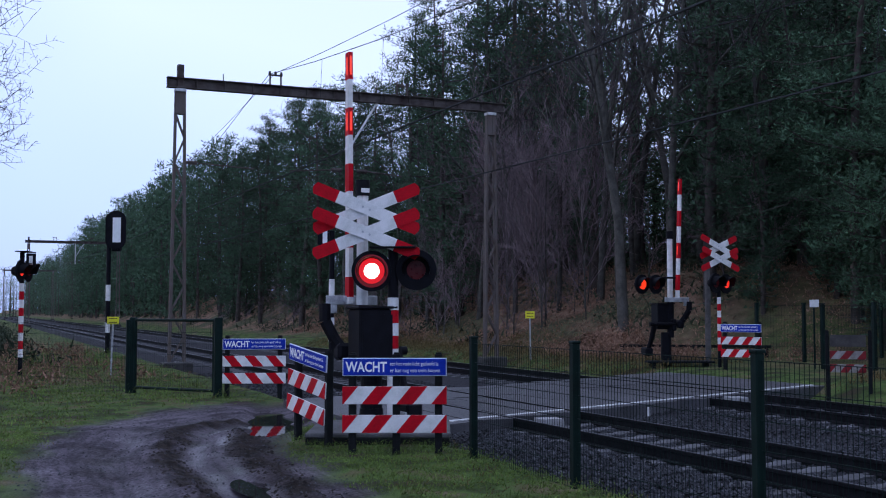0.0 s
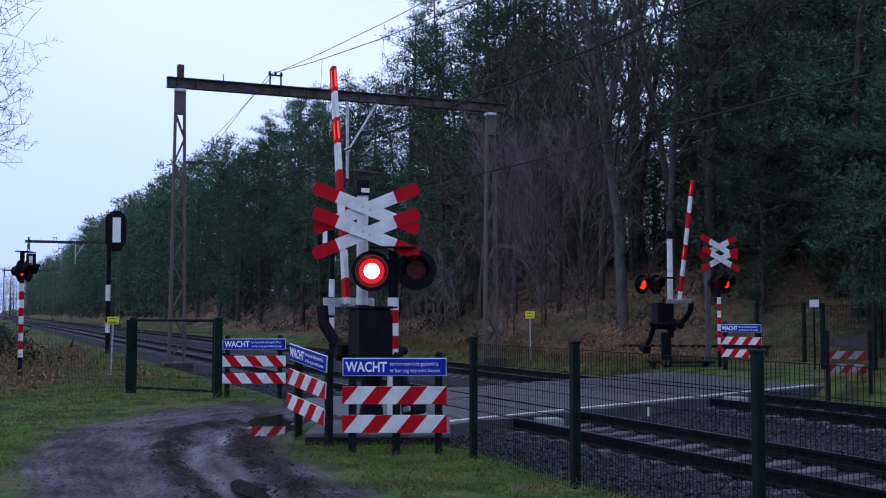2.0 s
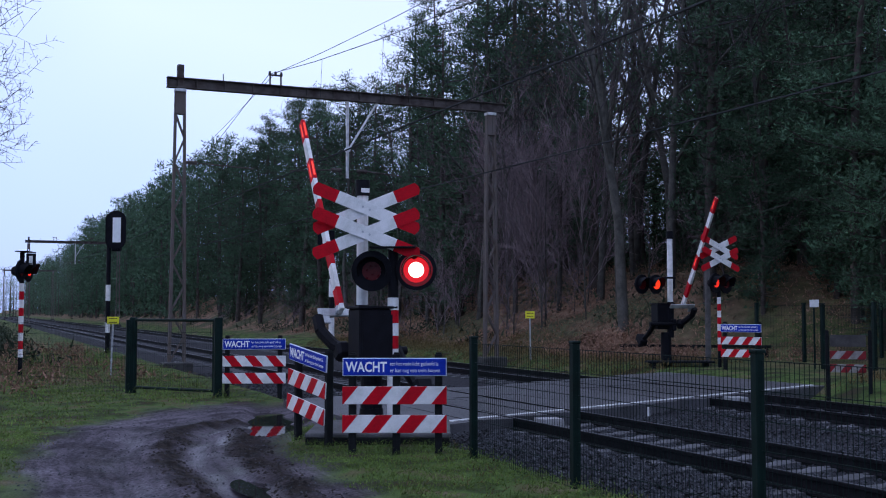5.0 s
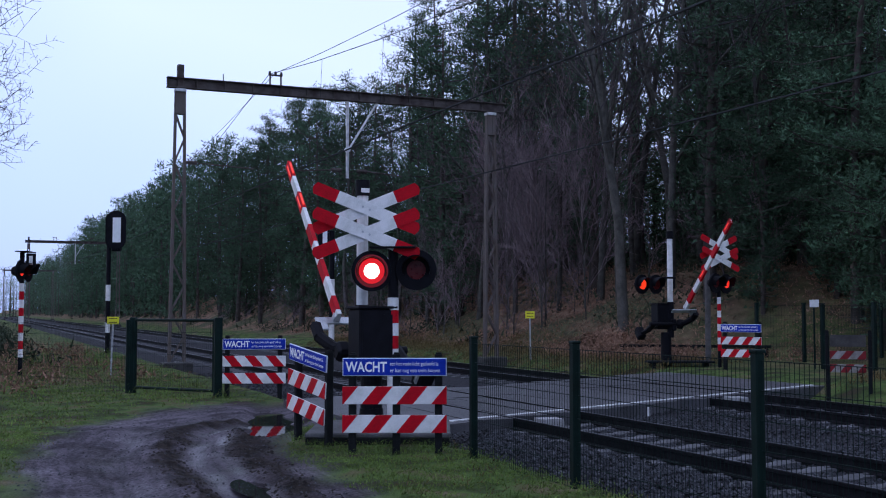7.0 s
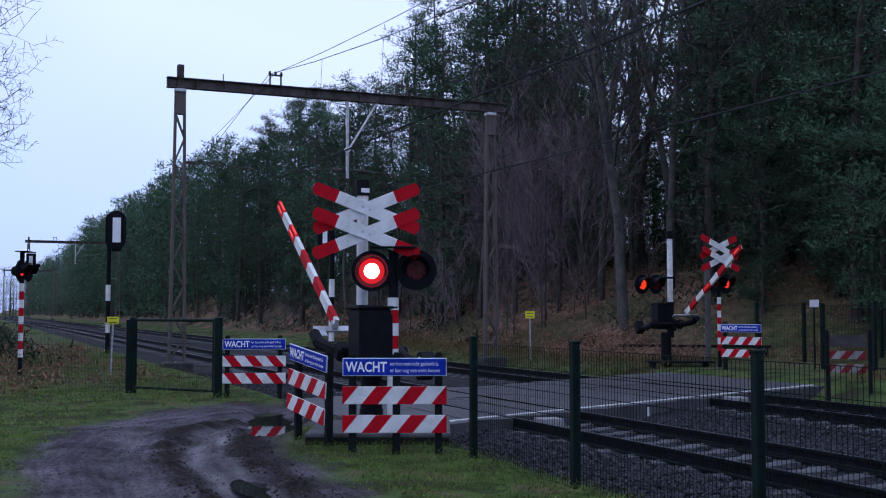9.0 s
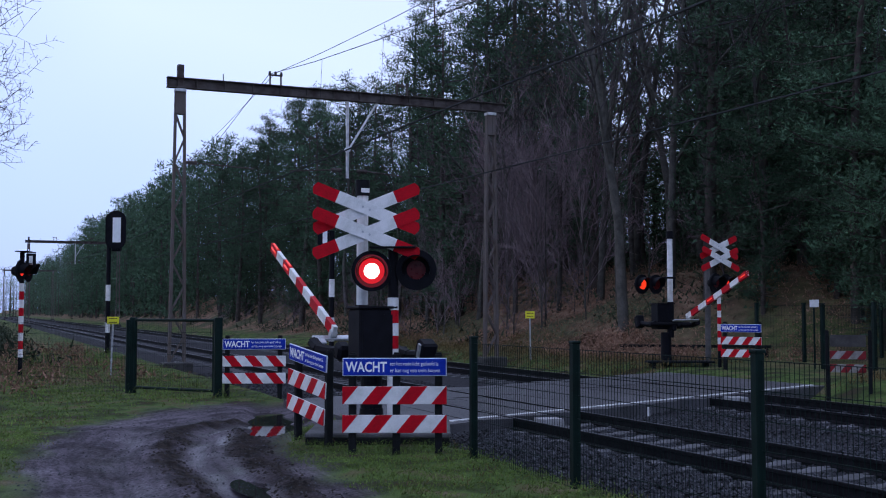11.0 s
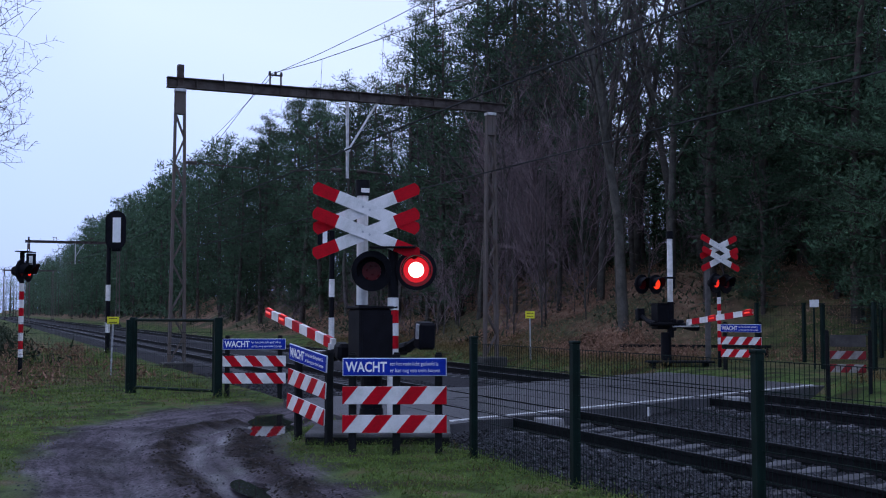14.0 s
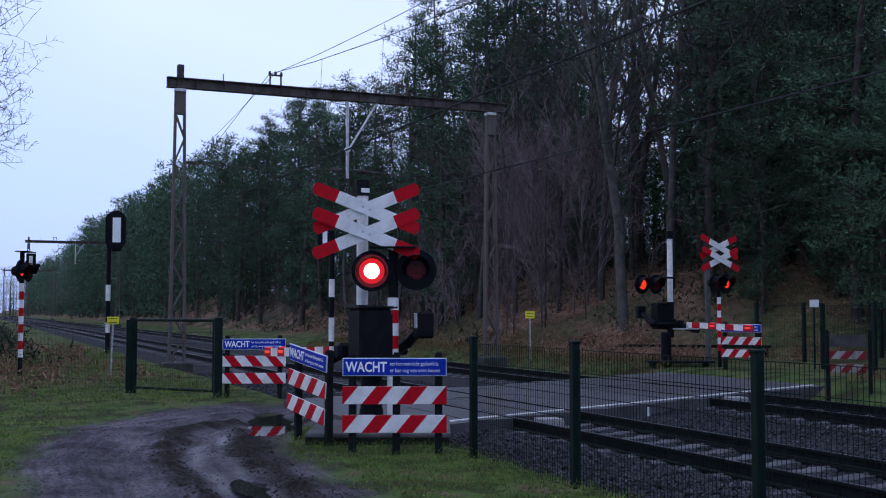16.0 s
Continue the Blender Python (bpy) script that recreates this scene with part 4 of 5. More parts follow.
t = thing("low_rail", pose(0, 0, 0), "low dark timber rail at the foot of the bank", "rail")
ra, rb = Vector((20.3, 32.4, 0)), Vector((24.0, 29.6, 0))
for i in range(3):
    q = ra.lerp(rb, i / 2)
    part("rail_post", Geo().box((q.x, q.y, 0.2), (0.09, 0.09, 0.7), 0.01), POSTWOOD, t)
part("rail_beam", Geo().box(((ra.x + rb.x) / 2, (ra.y + rb.y) / 2, 0.5), ((rb - ra).length + 0.3, 0.08, 0.09), 0.012, pose(0, 0, 0, 0, 0, math.degrees(math.atan2(rb.y - ra.y, rb.x - ra.x)))), POSTWOOD, t)

t = thing("letter_plate", pose(1.2, 29.55, 0, 0, 0, -22.8), "small dark plate with a white mark beside the lamp pole", "plate")
part("stem", Geo().tube((-0.13, 0.06, 2.9), (0.0, 0.04, 2.9), 0.02, n=6), BLACK, t)
board = part("board", Geo().box((0.03, 0, 2.93), (0.24, 0.03, 0.34), 0.01), BLACK, t)
part("mark_bar", Geo().box((0.03, -0.018, 2.93), (0.09, 0.006, 0.22), 0.002), WHITE, board)


# ---- trees and plants ----
def blades(P, rng, count, lmin, lmax, wmin, wmax, up=0.4, spread=0.18):
    """Needle or leaf triangles: count for each point of P."""
    n = len(P) * count
    base = np.repeat(P, count, axis=0) + rng.normal(0, spread, (n, 3))
    d = rng.normal(size=(n, 3))
    d[:, 2] += up
    d /= np.linalg.norm(d, axis=1)[:, None]
    s = np.cross(d, rng.normal(size=(n, 3)))
    s /= np.linalg.norm(s, axis=1)[:, None] + 1e-9
    ln, w = rng.uniform(lmin, lmax, n)[:, None], rng.uniform(wmin, wmax, n)[:, None]
    vs = np.stack([base - s * w / 2, base + s * w / 2, base + d * ln], axis=1).reshape(-1, 3)
    return vs


def tufts(P, rng, count, lmin, lmax, wmin, wmax, spread):
    """Rounded needle tufts: blades that point away from each centre of P, and up."""
    n = len(P) * count
    off = rng.normal(0, 1, (n, 3)) * np.array([1, 1, 0.7])
    base = np.repeat(P, count, axis=0) + off * spread
    d = off + rng.normal(0, 0.7, (n, 3))
    d[:, 2] += 0.7
    d /= np.linalg.norm(d, axis=1)[:, None]
    s = np.cross(d, rng.normal(size=(n, 3)))
    s /= np.linalg.norm(s, axis=1)[:, None] + 1e-9
    ln, w = rng.uniform(lmin, lmax, n)[:, None], rng.uniform(wmin, wmax, n)[:, None]
    return np.stack([base - s * w / 2, base + s * w / 2, base + d * ln], axis=1).reshape(-1, 3)


def tri_mesh(name, vs, material):
    me = bpy.data.meshes.new(name)
    n = len(vs) // 3
    me.vertices.add(len(vs))
    me.vertices.foreach_set("co", np.asarray(vs, np.float32).ravel())
    me.loops.add(3 * n)
    me.loops.foreach_set("vertex_index", np.arange(3 * n, dtype=np.int32))
    me.polygons.add(n)
    me.polygons.foreach_set("loop_start", np.arange(0, 3 * n, 3, dtype=np.int32))
    me.materials.append(material)
    me.update()
    me.validate()
    return me


def limb(g, pts, r0, r1, n):
    m = len(pts) - 1
    for i in range(m):
        g.tube(pts[i], pts[i + 1], r0 + (r1 - r0) * i / m, r0 + (r1 - r0) * (i + 1) / m, n, caps=False)


def pine(seed, h, low=0.38, wide=2.6, branches=50, clumps=10, count=18, size=1.0, fat=1.4):
    rng = np.random.default_rng(seed)
    t = thing("pine_tree", pose(0, 0, 0), "tall dark green pine with a bare lower trunk", "pine tree", "pines of the wood")
    g = Geo()
    pts = [Vector((0.25 * math.sin(seed + i * 0.5) * i / 8, 0.22 * math.cos(seed * 2 + i * 0.6) * i / 8, h * i / 8 - 0.3 * (i == 0))) for i in range(9)]
    limb(g, pts, 0.2 * h / 14, 0.03, 8)
    P, Q = [], []
    for k in range(branches):
        f = low + (1 - low) * ((k + rng.uniform(0, 1)) / branches)
        z = h * f
        i = min(7, int(f * 8))
        c = pts[i].lerp(pts[i + 1], f * 8 - i)
        q = (f - low) / (1 - low)
        L = wide * (0.4 + 0.85 * q) if q < 0.3 else wide * (0.85 + 0.35 * (q - 0.3)) * (1.0 - ((q - 0.3) / 0.7) ** 3 * 0.72)
        L *= rng.uniform(0.45, 1.25)
        a = rng.uniform(0, 2 * math.pi)
        rise = rng.uniform(-0.05, 0.3) + 0.35 * max(0, q - 0.6)
        tip = c + Vector((math.cos(a) * L, math.sin(a) * L, rise * L))
        mid = c.lerp(tip, 0.55) + Vector((0, 0, -0.08 * L))
        limb(g, [c, mid, tip], 0.035, 0.01, 3)
        for u in (0.1, 0.22, 0.36) if q < 0.85 else (0.1,):
            Q.append(tuple(c.lerp(tip, u + rng.uniform(-0.08, 0.08))))
        for j in range(clumps):
            u = 0.42 + 0.63 * (j + rng.uniform(0, 1)) / clumps
            p = c.lerp(tip, u)
            P.append((p.x + rng.normal(0, 0.13 * L), p.y + rng.normal(0, 0.13 * L), p.z + rng.normal(0.05, 0.07 * L)))
    for k in range(9):
        f = rng.uniform(0.08, max(low, 0.14))
        a = rng.uniform(0, 2 * math.pi)
        c = Vector((0, 0, f * h))
        g.tube(c, c + Vector((math.cos(a), math.sin(a), -0.1)) * rng.uniform(0.5, 1.6), 0.025, 0.006, 3, caps=False)
    part("trunk", g, BARK, t, smooth=True)
    outer = tufts(np.array(P), rng, count, 0.09 * size, 0.21 * size, 0.024 * size * fat, 0.046 * size * fat, 0.13 * size)
    inner = tufts(np.array(Q), rng, 7, 0.15, 0.32, 0.07, 0.15, 0.26)
    part("crown", tri_mesh("crown", np.concatenate([outer, inner]), NEEDLE), NEEDLE, t)
    return t


def bare(seed, h, spread=0.6, levels=4, kids=(7, 6, 5, 4), r=0.16, name="bare_tree", label="leafless grey deciduous tree with fine twigs", first=0.3, leaves=0, group="bare trees of the wood"):
    rng = np.random.default_rng(seed)
    t = thing(name, pose(0, 0, 0), label, name.replace("_", " "), group)
    g, tw, ends = Geo(), Geo(), []

    def grow(p, d, L, rad, lev):
        n = (4, 3, 2, 1, 1)[lev]
        pts = [p]
        for i in range(n):
            d = (d + Vector(rng.normal(0, 0.06 if lev == 0 else 0.12 + 0.05 * lev, 3)) + Vector((0, 0, 0.06))).normalized()
            pts.append(pts[-1] + d * (L / n))
        limb(g if lev < (1 if name == "brushwood" else 2) else tw, pts, rad, rad * (0.24 if lev == 0 else 0.35), (7, 4, 3, 3)[min(lev, 3)])
        if lev + 1 >= levels:
            ends.append(pts[-1])
            return
        for k in range(kids[lev]):
            f = first + (1 - first) * (k + rng.uniform(0.2, 1)) / kids[lev] if lev == 0 else 0.25 + 0.75 * (k + rng.uniform(0, 1)) / kids[lev]
            f = min(f, 0.99) * n
            i = int(f)
            c = pts[i].lerp(pts[i + 1], f - i)
            a = rng.uniform(0, 2 * math.pi)
            side = d.orthogonal().normalized()
            side.rotate(Matrix.Rotation(a, 3, d))
            nd = (d * (1 - spread) + side * spread + Vector((0, 0, 0.18))).normalized()
            grow(c, nd, L * (0.5 if lev == 0 else 0.55) * rng.uniform(0.6, 1.1) * (1.15 - 0.5 * f / n), max(0.008, rad * 0.42 * (1.1 - 0.5 * f / n)), lev + 1)

    grow(Vector((0, 0, -0.25)), Vector((0, 0, 1)), h, r, 0)
    part("trunk", g, GREYBARK, t, smooth=True)
    tagged(part("twig_crown", tw, TWIGDARK if name == "bare_tree" else TWIG, t), kind="stuff")
    if leaves:
        part("dead_leaves", tri_mesh("dead_leaves", blades(np.array([tuple(e) for e in ends]), rng, leaves, 0.07, 0.13, 0.06, 0.1, 0.0, 0.12), BROWNLEAF), BROWNLEAF, t, "withered brown leaves")
    return t


def plant(proto, spots, rng, s0=0.88, s1=1.15):
    """First spot moves the built thing, the others are copies."""
    for i, (x, y) in enumerate(spots):
        k = rng.uniform(s0, s1) * (1.0 if x < 28 else 1 - 0.2 * sm(50, 60, y))
        m = pose(x, y, ground_z(x, y) - 0.05, rng.uniform(-2.5, 2.5), rng.uniform(-2.5, 2.5), rng.uniform(0, 360))
        if i:
            ob = copy_thing(proto, m)
        else:
            ob = proto
            ob.matrix_basis = m
        ob.scale = (k, k, k)


def build_woods():
    rng = np.random.default_rng(11)
    pines = [pine(21, 15.5, 0.1, 3.0), pine(22, 16.5, 0.14, 3.1), pine(23, 14.5, 0.07, 3.2), pine(24, 17, 0.2, 2.9), pine(25, 13.5, 0.06, 3.1), pine(26, 8.0, 0.04, 2.4, 40, 9, 22, 0.85, 1.0)]
    far = [pine(31, 15, 0.06, 3.2, 38, 8, 12, 1.35, 1.55), pine(32, 16.5, 0.1, 3.0, 38, 8, 12, 1.35, 1.55), pine(33, 13.5, 0.05, 3.2, 38, 8, 12, 1.35, 1.55)]
    coarse = pine(34, 15, 0.05, 3.1, 30, 6, 9, 2.2, 1.6)
    spots = {p: [] for p in pines + far + [coarse]}
    spots[coarse].append((24.0, 135.0))
    distant = []
    bares = [bare(41, 13, 0.55, r=0.17), bare(42, 15, 0.5, r=0.19), bare(43, 11.5, 0.6, r=0.13), bare(44, 12.5, 0.55, r=0.15, leaves=3, label="deciduous tree with withered brown leaves"), bare(45, 10, 0.72, 5, (18, 6, 5, 4, 3), 0.1, first=0.3)]
    bspots = {b: [] for b in bares}
    y = 22.0
    row = 0
    for x, gap, y0, y1 in ((23.0, 4.2, 47, 120), (26.0, 4.4, 30, 120), (29.5, 4.4, 24, 125), (33.5, 5.0, 24, 125), (38.5, 6.0, 24, 120), (45, 7.0, 30, 110)):
        y = y0
        while y < y1:
            xx, yy = x + rng.uniform(-1.5, 1.5), y + rng.uniform(-1.2, 1.2)
            y += gap * rng.uniform(0.75, 1.25)
            ang = math.degrees(math.atan2(xx, yy)) - HEADING
            if 0.3 < ang < 13.5 and x < (28 if ang < 5.5 else 31) and rng.uniform() < (0.85 if ang > 2.5 else 0.6):
                continue
            if 6.5 < ang < 12.5 and x >= 31 and rng.uniform() < 0.7:
                continue
            p = pines[int(rng.integers(0, 5))] if x < 32 else far[int(rng.integers(0, 3))]
            if -4.8 < ang < -3.0:
                p = pines[4]
            if x < 32 or ang > -2.5:
                spots[p].append((xx, yy))
    for _ in range(18):
        yy = rng.uniform(46, 110)
        spots[pines[5]].append((21.5 + rng.uniform(0, 3), yy))
    for _ in range(22):
        spots[pines[5]].append((25.5 + rng.uniform(0, 7), rng.uniform(23, 36)))
    for _ in range(14):
        spots[pines[5]].append((30 + rng.uniform(0, 14), rng.uniform(34, 100)))
    for ang in np.linspace(5.5, 13.0, 11):
        x = rng.uniform(29, 36)
        spots[pines[5]].append((x, x / math.tan(math.radians(HEADING + ang))))
    for _ in range(60):
        xx, yy = 48 + rng.uniform(0, 26), rng.uniform(36, 130)
        if not 6.5 < math.degrees(math.atan2(xx, yy)) - HEADING < 12.5 or rng.uniform() < 0.2:
            distant.append((xx, yy))
    for i in range(60):
        distant.append((-6 + 0.7 * i, rng.uniform(420, 600)))
    tall = []
    for ang in np.linspace(0.5, 21.5, 24):
        a, x = math.radians(HEADING + ang), rng.uniform(37, 47)
        if not 8.8 < ang < 12.0:
            tall.append((x, x / math.tan(a)))
    for x, gap, y1 in ((22.0, 3.2, 560), (26.5, 4.2, 560), (32, 7, 300)):
        y = 122.0
        while y < y1:
            distant.append((x + rng.uniform(-1.3, 1.3), y))
            y += gap * rng.uniform(0.7, 1.3)
    # unseen trees added around the camera to hold back sky light
    for _ in range(26):
        distant.append((rng.uniform(-26, -9), rng.uniform(-30, 30)))
    for _ in range(22):
        distant.append((rng.uniform(22, 40), rng.uniform(-30, 18)))
    for _ in range(10):
        distant.append((rng.uniform(-10, 4), rng.uniform(-34, -16)))
    # a closer unseen row on the right, added to shade the tracks
    for _ in range(16):
        distant.append((rng.uniform(19, 23), rng.uniform(-12, 14)))
    # left edge
    spots[pines[1]].append((-4.5, 36.0))
    spots[pines[3]].append((-5.0, 44.0))
    for yy in (56, 70, 86, 105, 128, 155):
        distant.append((-7.0 - rng.uniform(0, 3), yy))
    # leafless trees in the lighter part of the wood
    for b, xy in ((0, (24.5, 41.0)), (1, (26.5, 38.5)), (2, (23.2, 46.5)), (3, (24.8, 50.5)), (1, (30.0, 47.0)), (2, (27.0, 33.5)), (0, (31.5, 41.0)), (1, (28.2, 44.0)), (2, (22.6, 56.0)), (0, (22.8, 61.0)), (1, (34.5, 45.0)), (0, (26.0, 35.5)), (2, (33.0, 36.0)), (0, (36.0, 40.0)), (1, (38.0, 50.0)), (2, (29.0, 53.0)), (4, (-2.2, 30.0)), (4, (-2.35, 32.5)), (4, (-2.05, 27.8)), (4, (-2.6, 30.8)), (2, (21.9, 68.0)), (3, (30.5, 30.5)), (1, (22.3, 35.6)), (0, (25.0, 36.5)), (2, (23.6, 43.0)), (1, (24.0, 38.6)), (2, (26.8, 42.0)), (0, (27.5, 48.0)), (0, (22.5, 49.0)), (1, (29.0, 40.0))):
        bspots[bares[b]].append(xy)
    for i, p in enumerate(far):
        for x, y in tall[i::3]:
            k = rng.uniform(1.2, 1.45)
            copy_thing(p, pose(x, y, ground_z(x, y) - 0.1, 0, 0, rng.uniform(0, 360))).scale = (k, k, k)
    for i, ang in enumerate((-8.6, -7.4, -6.3)):
        x, k = 26.5 + 0.5 * i, 1.06 + 0.04 * i
        y = x / math.tan(math.radians(HEADING + ang))
        copy_thing(pines[i], pose(x, y, ground_z(x, y) - 0.1, 0, 0, 130 * i)).scale = (k, k, k)
    for i, ang in enumerate(np.linspace(1.7, 6.2, 7)):
        a, x = math.radians(HEADING + ang), rng.uniform(27.5, 31)
        k = rng.uniform(1.12, 1.32)
        copy_thing(pines[i % 4], pose(x, x / math.tan(a), ground_z(x, x / math.tan(a)) - 0.1, 0, 0, rng.uniform(0, 360))).scale = (k, k, k)
    for ang in np.linspace(13.5, 21.8, 12):
        a, x = math.radians(HEADING + ang), rng.uniform(32, 37)
        k = rng.uniform(1.25, 1.5)
        copy_thing(far[int(rng.integers(0, 3))], pose(x, x / math.tan(a), ground_z(x, x / math.tan(a)) - 0.1, 0, 0, rng.uniform(0, 360))).scale = (k, k, k)
    dense = np.random.default_rng(77)
    for ang in np.linspace(1.0, 6.6, 7):
        a, x = math.radians(HEADING + ang), dense.uniform(36, 43)
        k = dense.uniform(1.3, 1.5)
        copy_thing(far[int(dense.integers(0, 3))], pose(x, x / math.tan(a), ground_z(x, x / math.tan(a)) - 0.1, 0, 0, dense.uniform(0, 360))).scale = (k, k, k)
    for p, s in list(spots.items()) + list(bspots.items()):
        if s:
            plant(p, s, rng)
    # distant trees and the unseen shading trees, joined
    crowns, trunks = [], Geo()
    for x, y in distant:
        src = (coarse if y < 20 or y > 120 else far[int(rng.integers(0, 3))]).children
        me = [c for c in src if c.name.startswith("crown")][0].data
        co = np.empty(len(me.vertices) * 3, np.float32)
        me.vertices.foreach_get("co", co)
        if y < 20 or y > 260 or x > 47:
            co = co.reshape(-1, 9)[::2 if x > 47 else 3].ravel()
        a, k = rng.uniform(0, 6.28), rng.uniform(1.0, 1.32)
        rot = np.array([[math.cos(a), -math.sin(a), 0], [math.sin(a), math.cos(a), 0], [0, 0, 1]]) * k
        z = ground_z(x, y) - 0.05
        crowns.append(co.reshape(-1, 3) @ rot.T + np.array([x, y, z]))
        trunks.tube((x, y, z - 0.2), (x, y, z + 14 * k), 0.2, 0.03, 5, caps=False)
    tagged(new("distant_wood", tri_mesh("distant_wood", np.concatenate(crowns), NEEDLE)), "distant dark pine wood along the railway, with unseen shading trees round the camera", "wood", kind="stuff")
    tagged(new("distant_trunks", trunks.mesh("distant_trunks", BARK)), "trunks of the distant pine wood and of the unseen shading trees", "wood", kind="stuff")
    # leafless brushwood at the wood's edge
    brush = [bare(51, 4.2, 0.5, 4, (9, 6, 4, 3), 0.04, "brushwood", "dense leafless purple-brown brushwood", 0.05, group="brushwood"),
             bare(52, 3.2, 0.6, 4, (10, 6, 4, 3), 0.03, "brushwood", "low leafless brown brushwood on the bank", 0.05, group="brushwood")]
    brush.append(bare(53, 8.5, 0.42, 4, (14, 8, 6, 3), 0.035, "brushwood", "tall leafless purple-brown thicket by the portal", 0.08, group="brushwood"))
    sp = [[], [], []]
    for _ in range(26):
        sp[0].append((20.8 + rng.uniform(0, 3.5), rng.uniform(40, 66)))
    for _ in range(22):
        sp[2].append((21.8 + rng.uniform(0, 4.0), rng.uniform(38, 58)))
    for _ in range(16):
        sp[0].append((25 + rng.uniform(0, 6), rng.uniform(27, 45)))
    for _ in range(26):
        sp[1].append((20.3 + rng.uniform(0, 5), rng.uniform(36, 100)))
    for b, s in zip(brush, sp):
        plant(b, s, rng, 0.6, 1.15)


def scatter(name, label, category, material, n, box, test, count, lmin, lmax, wmin, wmax, up, spread, seed):
    rng = np.random.default_rng(seed)
    x, y = rng.uniform(box[0], box[1], n), rng.uniform(box[2], box[3], n)
    P = [(a, b, ground_z(a, b) - 0.005) for a, b in zip(x, y) if test(a, b)]
    tagged(new(name, tri_mesh(name, blades(np.array(P), rng, count, lmin, lmax, wmin, wmax, up, spread), material)), label, category, kind="stuff")


def off_path(x, y, k=0.15):
    d, h = path_offset(x, y)
    return abs(d) > h + k + 0.35 * noise.noise(Vector((x * 1.3, y * 1.3, 1)))


def patchy(x, y, f=0.5):
    return noise.noise(Vector((x * 0.9, y * 0.9, 12))) > -f * 0.6


def build_plants():
    scatter("verge_grass", "short rough winter grass on the verge", "grass", GRASSBLADE, 22000, (-1.5, 5.5, 7.0, 16.5), lambda x, y: off_path(x, y) and patchy(x, y, 0.8), 6, 0.015, 0.07, 0.005, 0.01, 1.0, 0.04, 1)
    scatter("verge_grass", "rough grass beside the gate and fence", "grass", GRASSBLADE, 11000, (-2.5, 5.0, 16.5, 48), lambda x, y: off_path(x, y) and patchy(x, y), 6, 0.03, 0.09, 0.01, 0.02, 1.0, 0.09, 2)
    scatter("dry_grass", "withered straw-coloured grass and leaf bits", "grass", STRAW, 12000, (-2.5, 5.5, 7.0, 40), lambda x, y: off_path(x, y, 0.02) and noise.noise(Vector((x * 0.7, y * 0.7, 33))) > -0.1, 5, 0.015, 0.06, 0.006, 0.014, 0.5, 0.05, 12)
    scatter("verge_grass", "pale withered grass strip beyond the tracks", "grass", STRAW, 9000, (16.9, 21.5, 19, 60), lambda x, y: not (-0.6 < near_road(x, y)[1] < 5.6) and patchy(x, y, 1), 6, 0.06, 0.2, 0.015, 0.03, 1.1, 0.1, 3)
    scatter("bracken", "dead rust-brown bracken and leaves on the bank", "bracken", BRACKEN, 9000, (19.0, 31, 27, 75), lambda x, y: x > 19.6 + 4 * (1 - sm(26, 38, y)) and noise.noise(Vector((x * 0.35, y * 0.2, 2))) > -0.15, 13, 0.05, 0.18, 0.015, 0.045, 0.5, 0.2, 4)
    scatter("undergrowth", "dark green brambles and low shrubs on the bank", "undergrowth", SHRUB, 7000, (19.5, 34, 26, 120), lambda x, y: x > 20 + 4 * (1 - sm(26, 38, y)) and noise.noise(Vector((x * 0.3, y * 0.15, 9))) > 0.12, 9, 0.12, 0.4, 0.05, 0.12, 0.5, 0.35, 5)
    scatter("bracken", "heap of rust-red dead bracken at the foot of the bank", "bracken", BRACKEN, 5200, (18.6, 22.5, 29.0, 37.5), lambda x, y: ((x - 20.6) / 1.9) ** 2 + ((y - 33.2) / 4.0) ** 2 < 1 + 0.5 * noise.noise(Vector((x, y * 0.6, 3))), 9, 0.05, 0.2, 0.02, 0.05, 0.7, 0.16, 24)
    scatter("undergrowth", "dark low shrubs on the raised verge beside the railway", "undergrowth", SHRUB, 1500, (-5, 2.6, 36, 120), lambda x, y: x < 2.2 + 0.5 * noise.noise(Vector((y * 0.2, 1, 0))), 9, 0.12, 0.45, 0.05, 0.13, 0.7, 0.3, 25)
    scatter("distant_scrub", "dark scrub under the distant trees", "scrub", SHRUB, 2600, (23, 30, 150, 420), lambda x, y: True, 8, 0.7, 2.2, 0.25, 0.7, 1.0, 0.8, 14)
    scatter("wood_scrub", "dark young growth inside the wood", "scrub", SHRUB, 2600, (33, 50, 28, 125), lambda x, y: True, 8, 0.4, 1.4, 0.12, 0.35, 1.0, 0.7, 15)
    scatter("bracken", "dead brown bracken on the left verge", "bracken", BRACKEN, 2400, (-3, 4.6, 24, 60), lambda x, y: x < 1.2 - 0.8 * noise.noise(Vector((y * 0.4, 0, 0))) or (y > 27 and noise.noise(Vector((x * 0.8, y * 0.5, 3))) > 0.0), 8, 0.08, 0.3, 0.02, 0.06, 0.6, 0.12, 6)


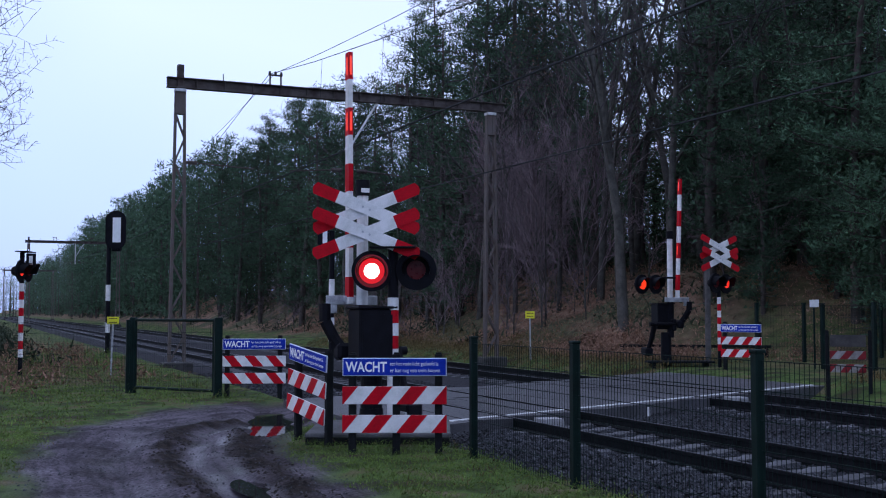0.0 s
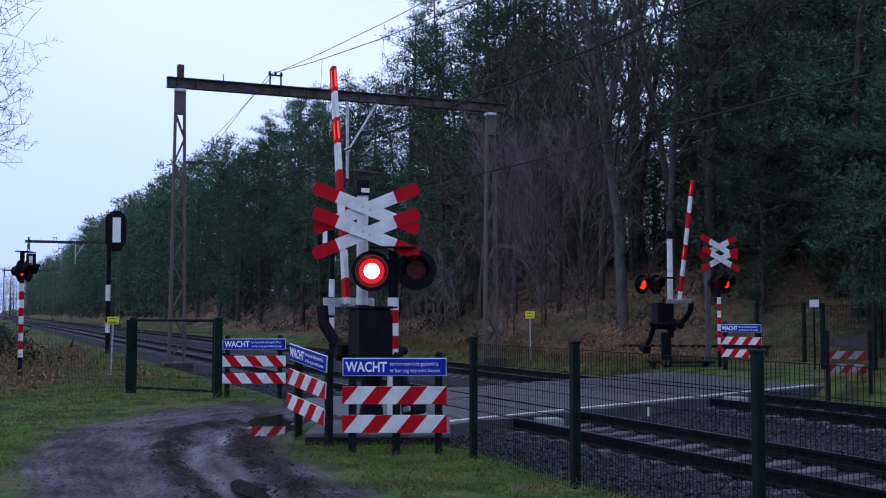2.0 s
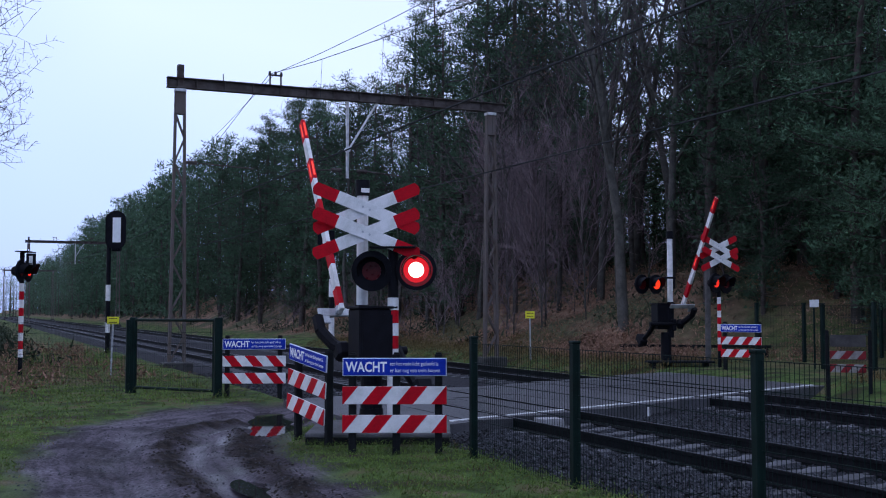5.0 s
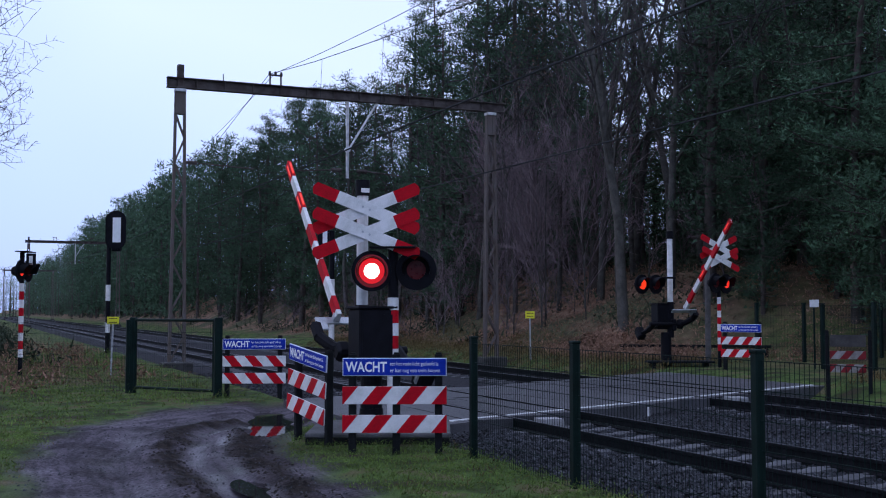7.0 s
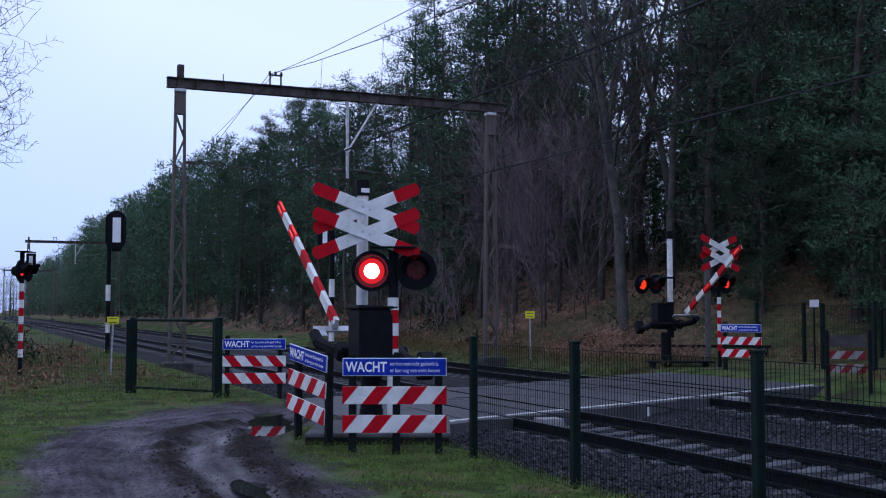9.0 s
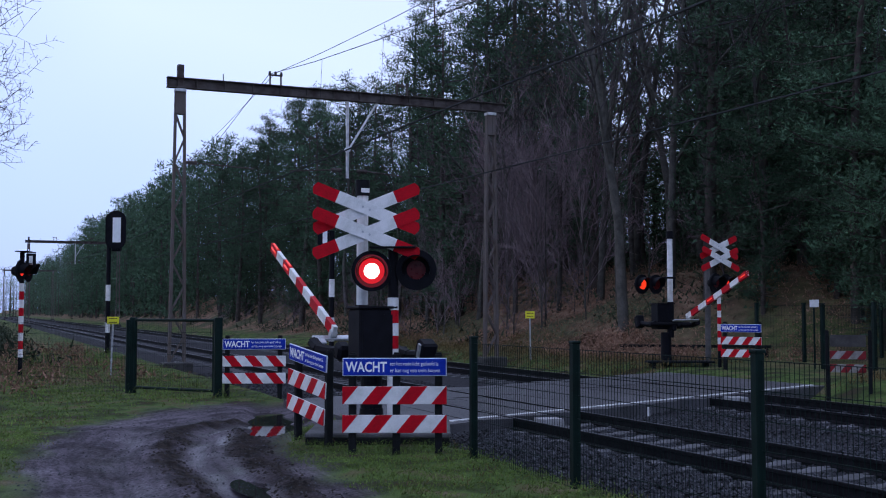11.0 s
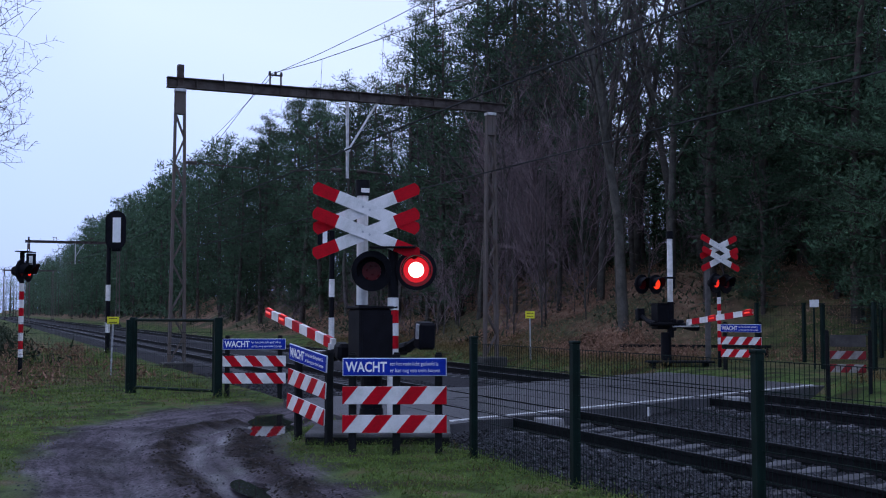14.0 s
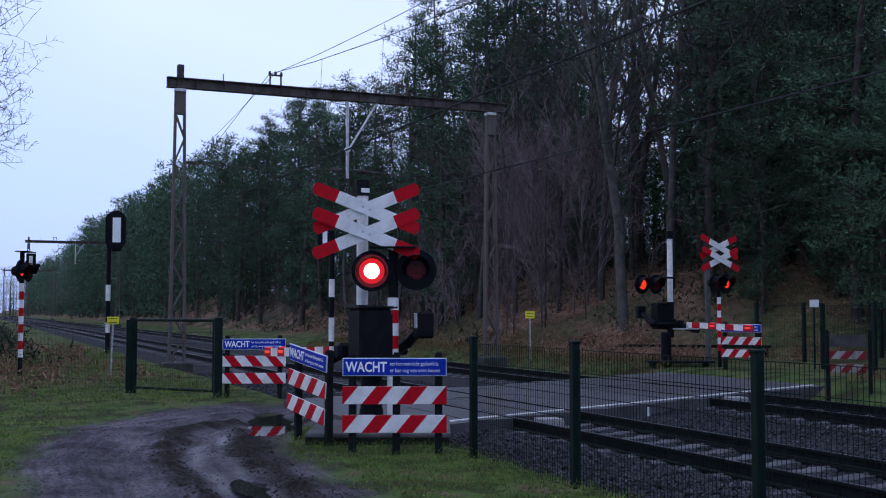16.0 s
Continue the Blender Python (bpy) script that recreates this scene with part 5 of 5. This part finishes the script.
def strew(name, label, material, n, box, test, r0, r1, seed):
    """Small loose stones on the ground, one mesh."""
    rng = np.random.default_rng(seed)
    g = Geo()
    for _ in range(n):
        x, y = rng.uniform(box[0], box[1]), rng.uniform(box[2], box[3])
        if not test(x, y):
            continue
        r = rng.uniform(r0, r1)
        z = ground_z(x, y)
        k = rng.uniform(0.6, 1.3, 6)
        g.add([(x + r * k[0], y, z), (x, y + r * k[1], z), (x - r * k[2], y, z), (x, y - r * k[3], z), (x, y, z + r * k[4] * 0.8), (x, y, z - r)],
              [(0, 1, 4), (1, 2, 4), (2, 3, 4), (3, 0, 4), (1, 0, 5), (2, 1, 5), (3, 2, 5), (0, 3, 5)])
    tagged(part(name, g, material), label, "stones", kind="stuff")


build_woods()
build_plants()
strew("track_gravel", "small stones trodden into the muddy track", STONE, 2600, (0.2, 4.4, 8, 20), lambda x, y: not off_path(x, y, 0.0), 0.006, 0.02, 5)
strew("mud_clods", "dark clods thrown up beside the wheel ruts", mat("clods", (0.022, 0.017, 0.015), 0.85, var=0.4, island=0.4), 2600, (1.2, 4.0, 8.5, 16), lambda x, y: churned(path_offset(x, y)[0]) > 0.35, 0.008, 0.026, 6)


# ---- what moves ----
def motions():
    # boom angles above level, in degrees
    left = [(0, 89), (0.9, 89), (1.5, 82.5), (2.0, 79.5), (2.5, 75.5), (3.5, 68), (4.0, 64.5), (7, 45), (9, 34), (11.5, 20.5), (12.5, 15), (14.5, 5), (15.2, 1), (15.6, -1.5), (16, -2)]
    right = [(0, 86), (0.9, 86), (1.5, 80), (2.5, 72), (3.5, 64), (4.0, 61), (7, 41), (9, 29), (11.5, 16), (12.5, 11), (14.5, 3), (15.2, 0.5), (15.6, -1), (16, -1)]
    for (boom, z), rows in zip(BOOMS, (left, right)):
        walk(boom, [(s, pose(0, 0, z, 0, -a, 0)) for s, a in rows])
    # lamps flash in turn: the bulb disc comes forward through its lens when lit
    lit, rest = pose(0, -0.026, 0), pose(0, 0.0, 0)
    second, first = [(0.0, rest)], [(0.0, lit)]
    for k in range(25):
        a = 0.27 + 0.643 * k - (0.05 if k == 12 else 0.0)
        e = a + 0.275
        for rows, p, q, s0, s1 in ((second, rest, lit, a, e), (first, lit, rest, a + 0.06, e - 0.005)):
            rows += [(s0 - 0.034, p), (s0, q), (s1 - 0.034, q), (s1, p)]
    for phase, rows in (("one", first), ("two", second)):
        rows = [r for r in rows if r[0] <= 15.99] + [(16.0, lit if phase == "one" else rest)]
        for bulb in GLOWS[phase]:
            walk(bulb, rows)


motions()
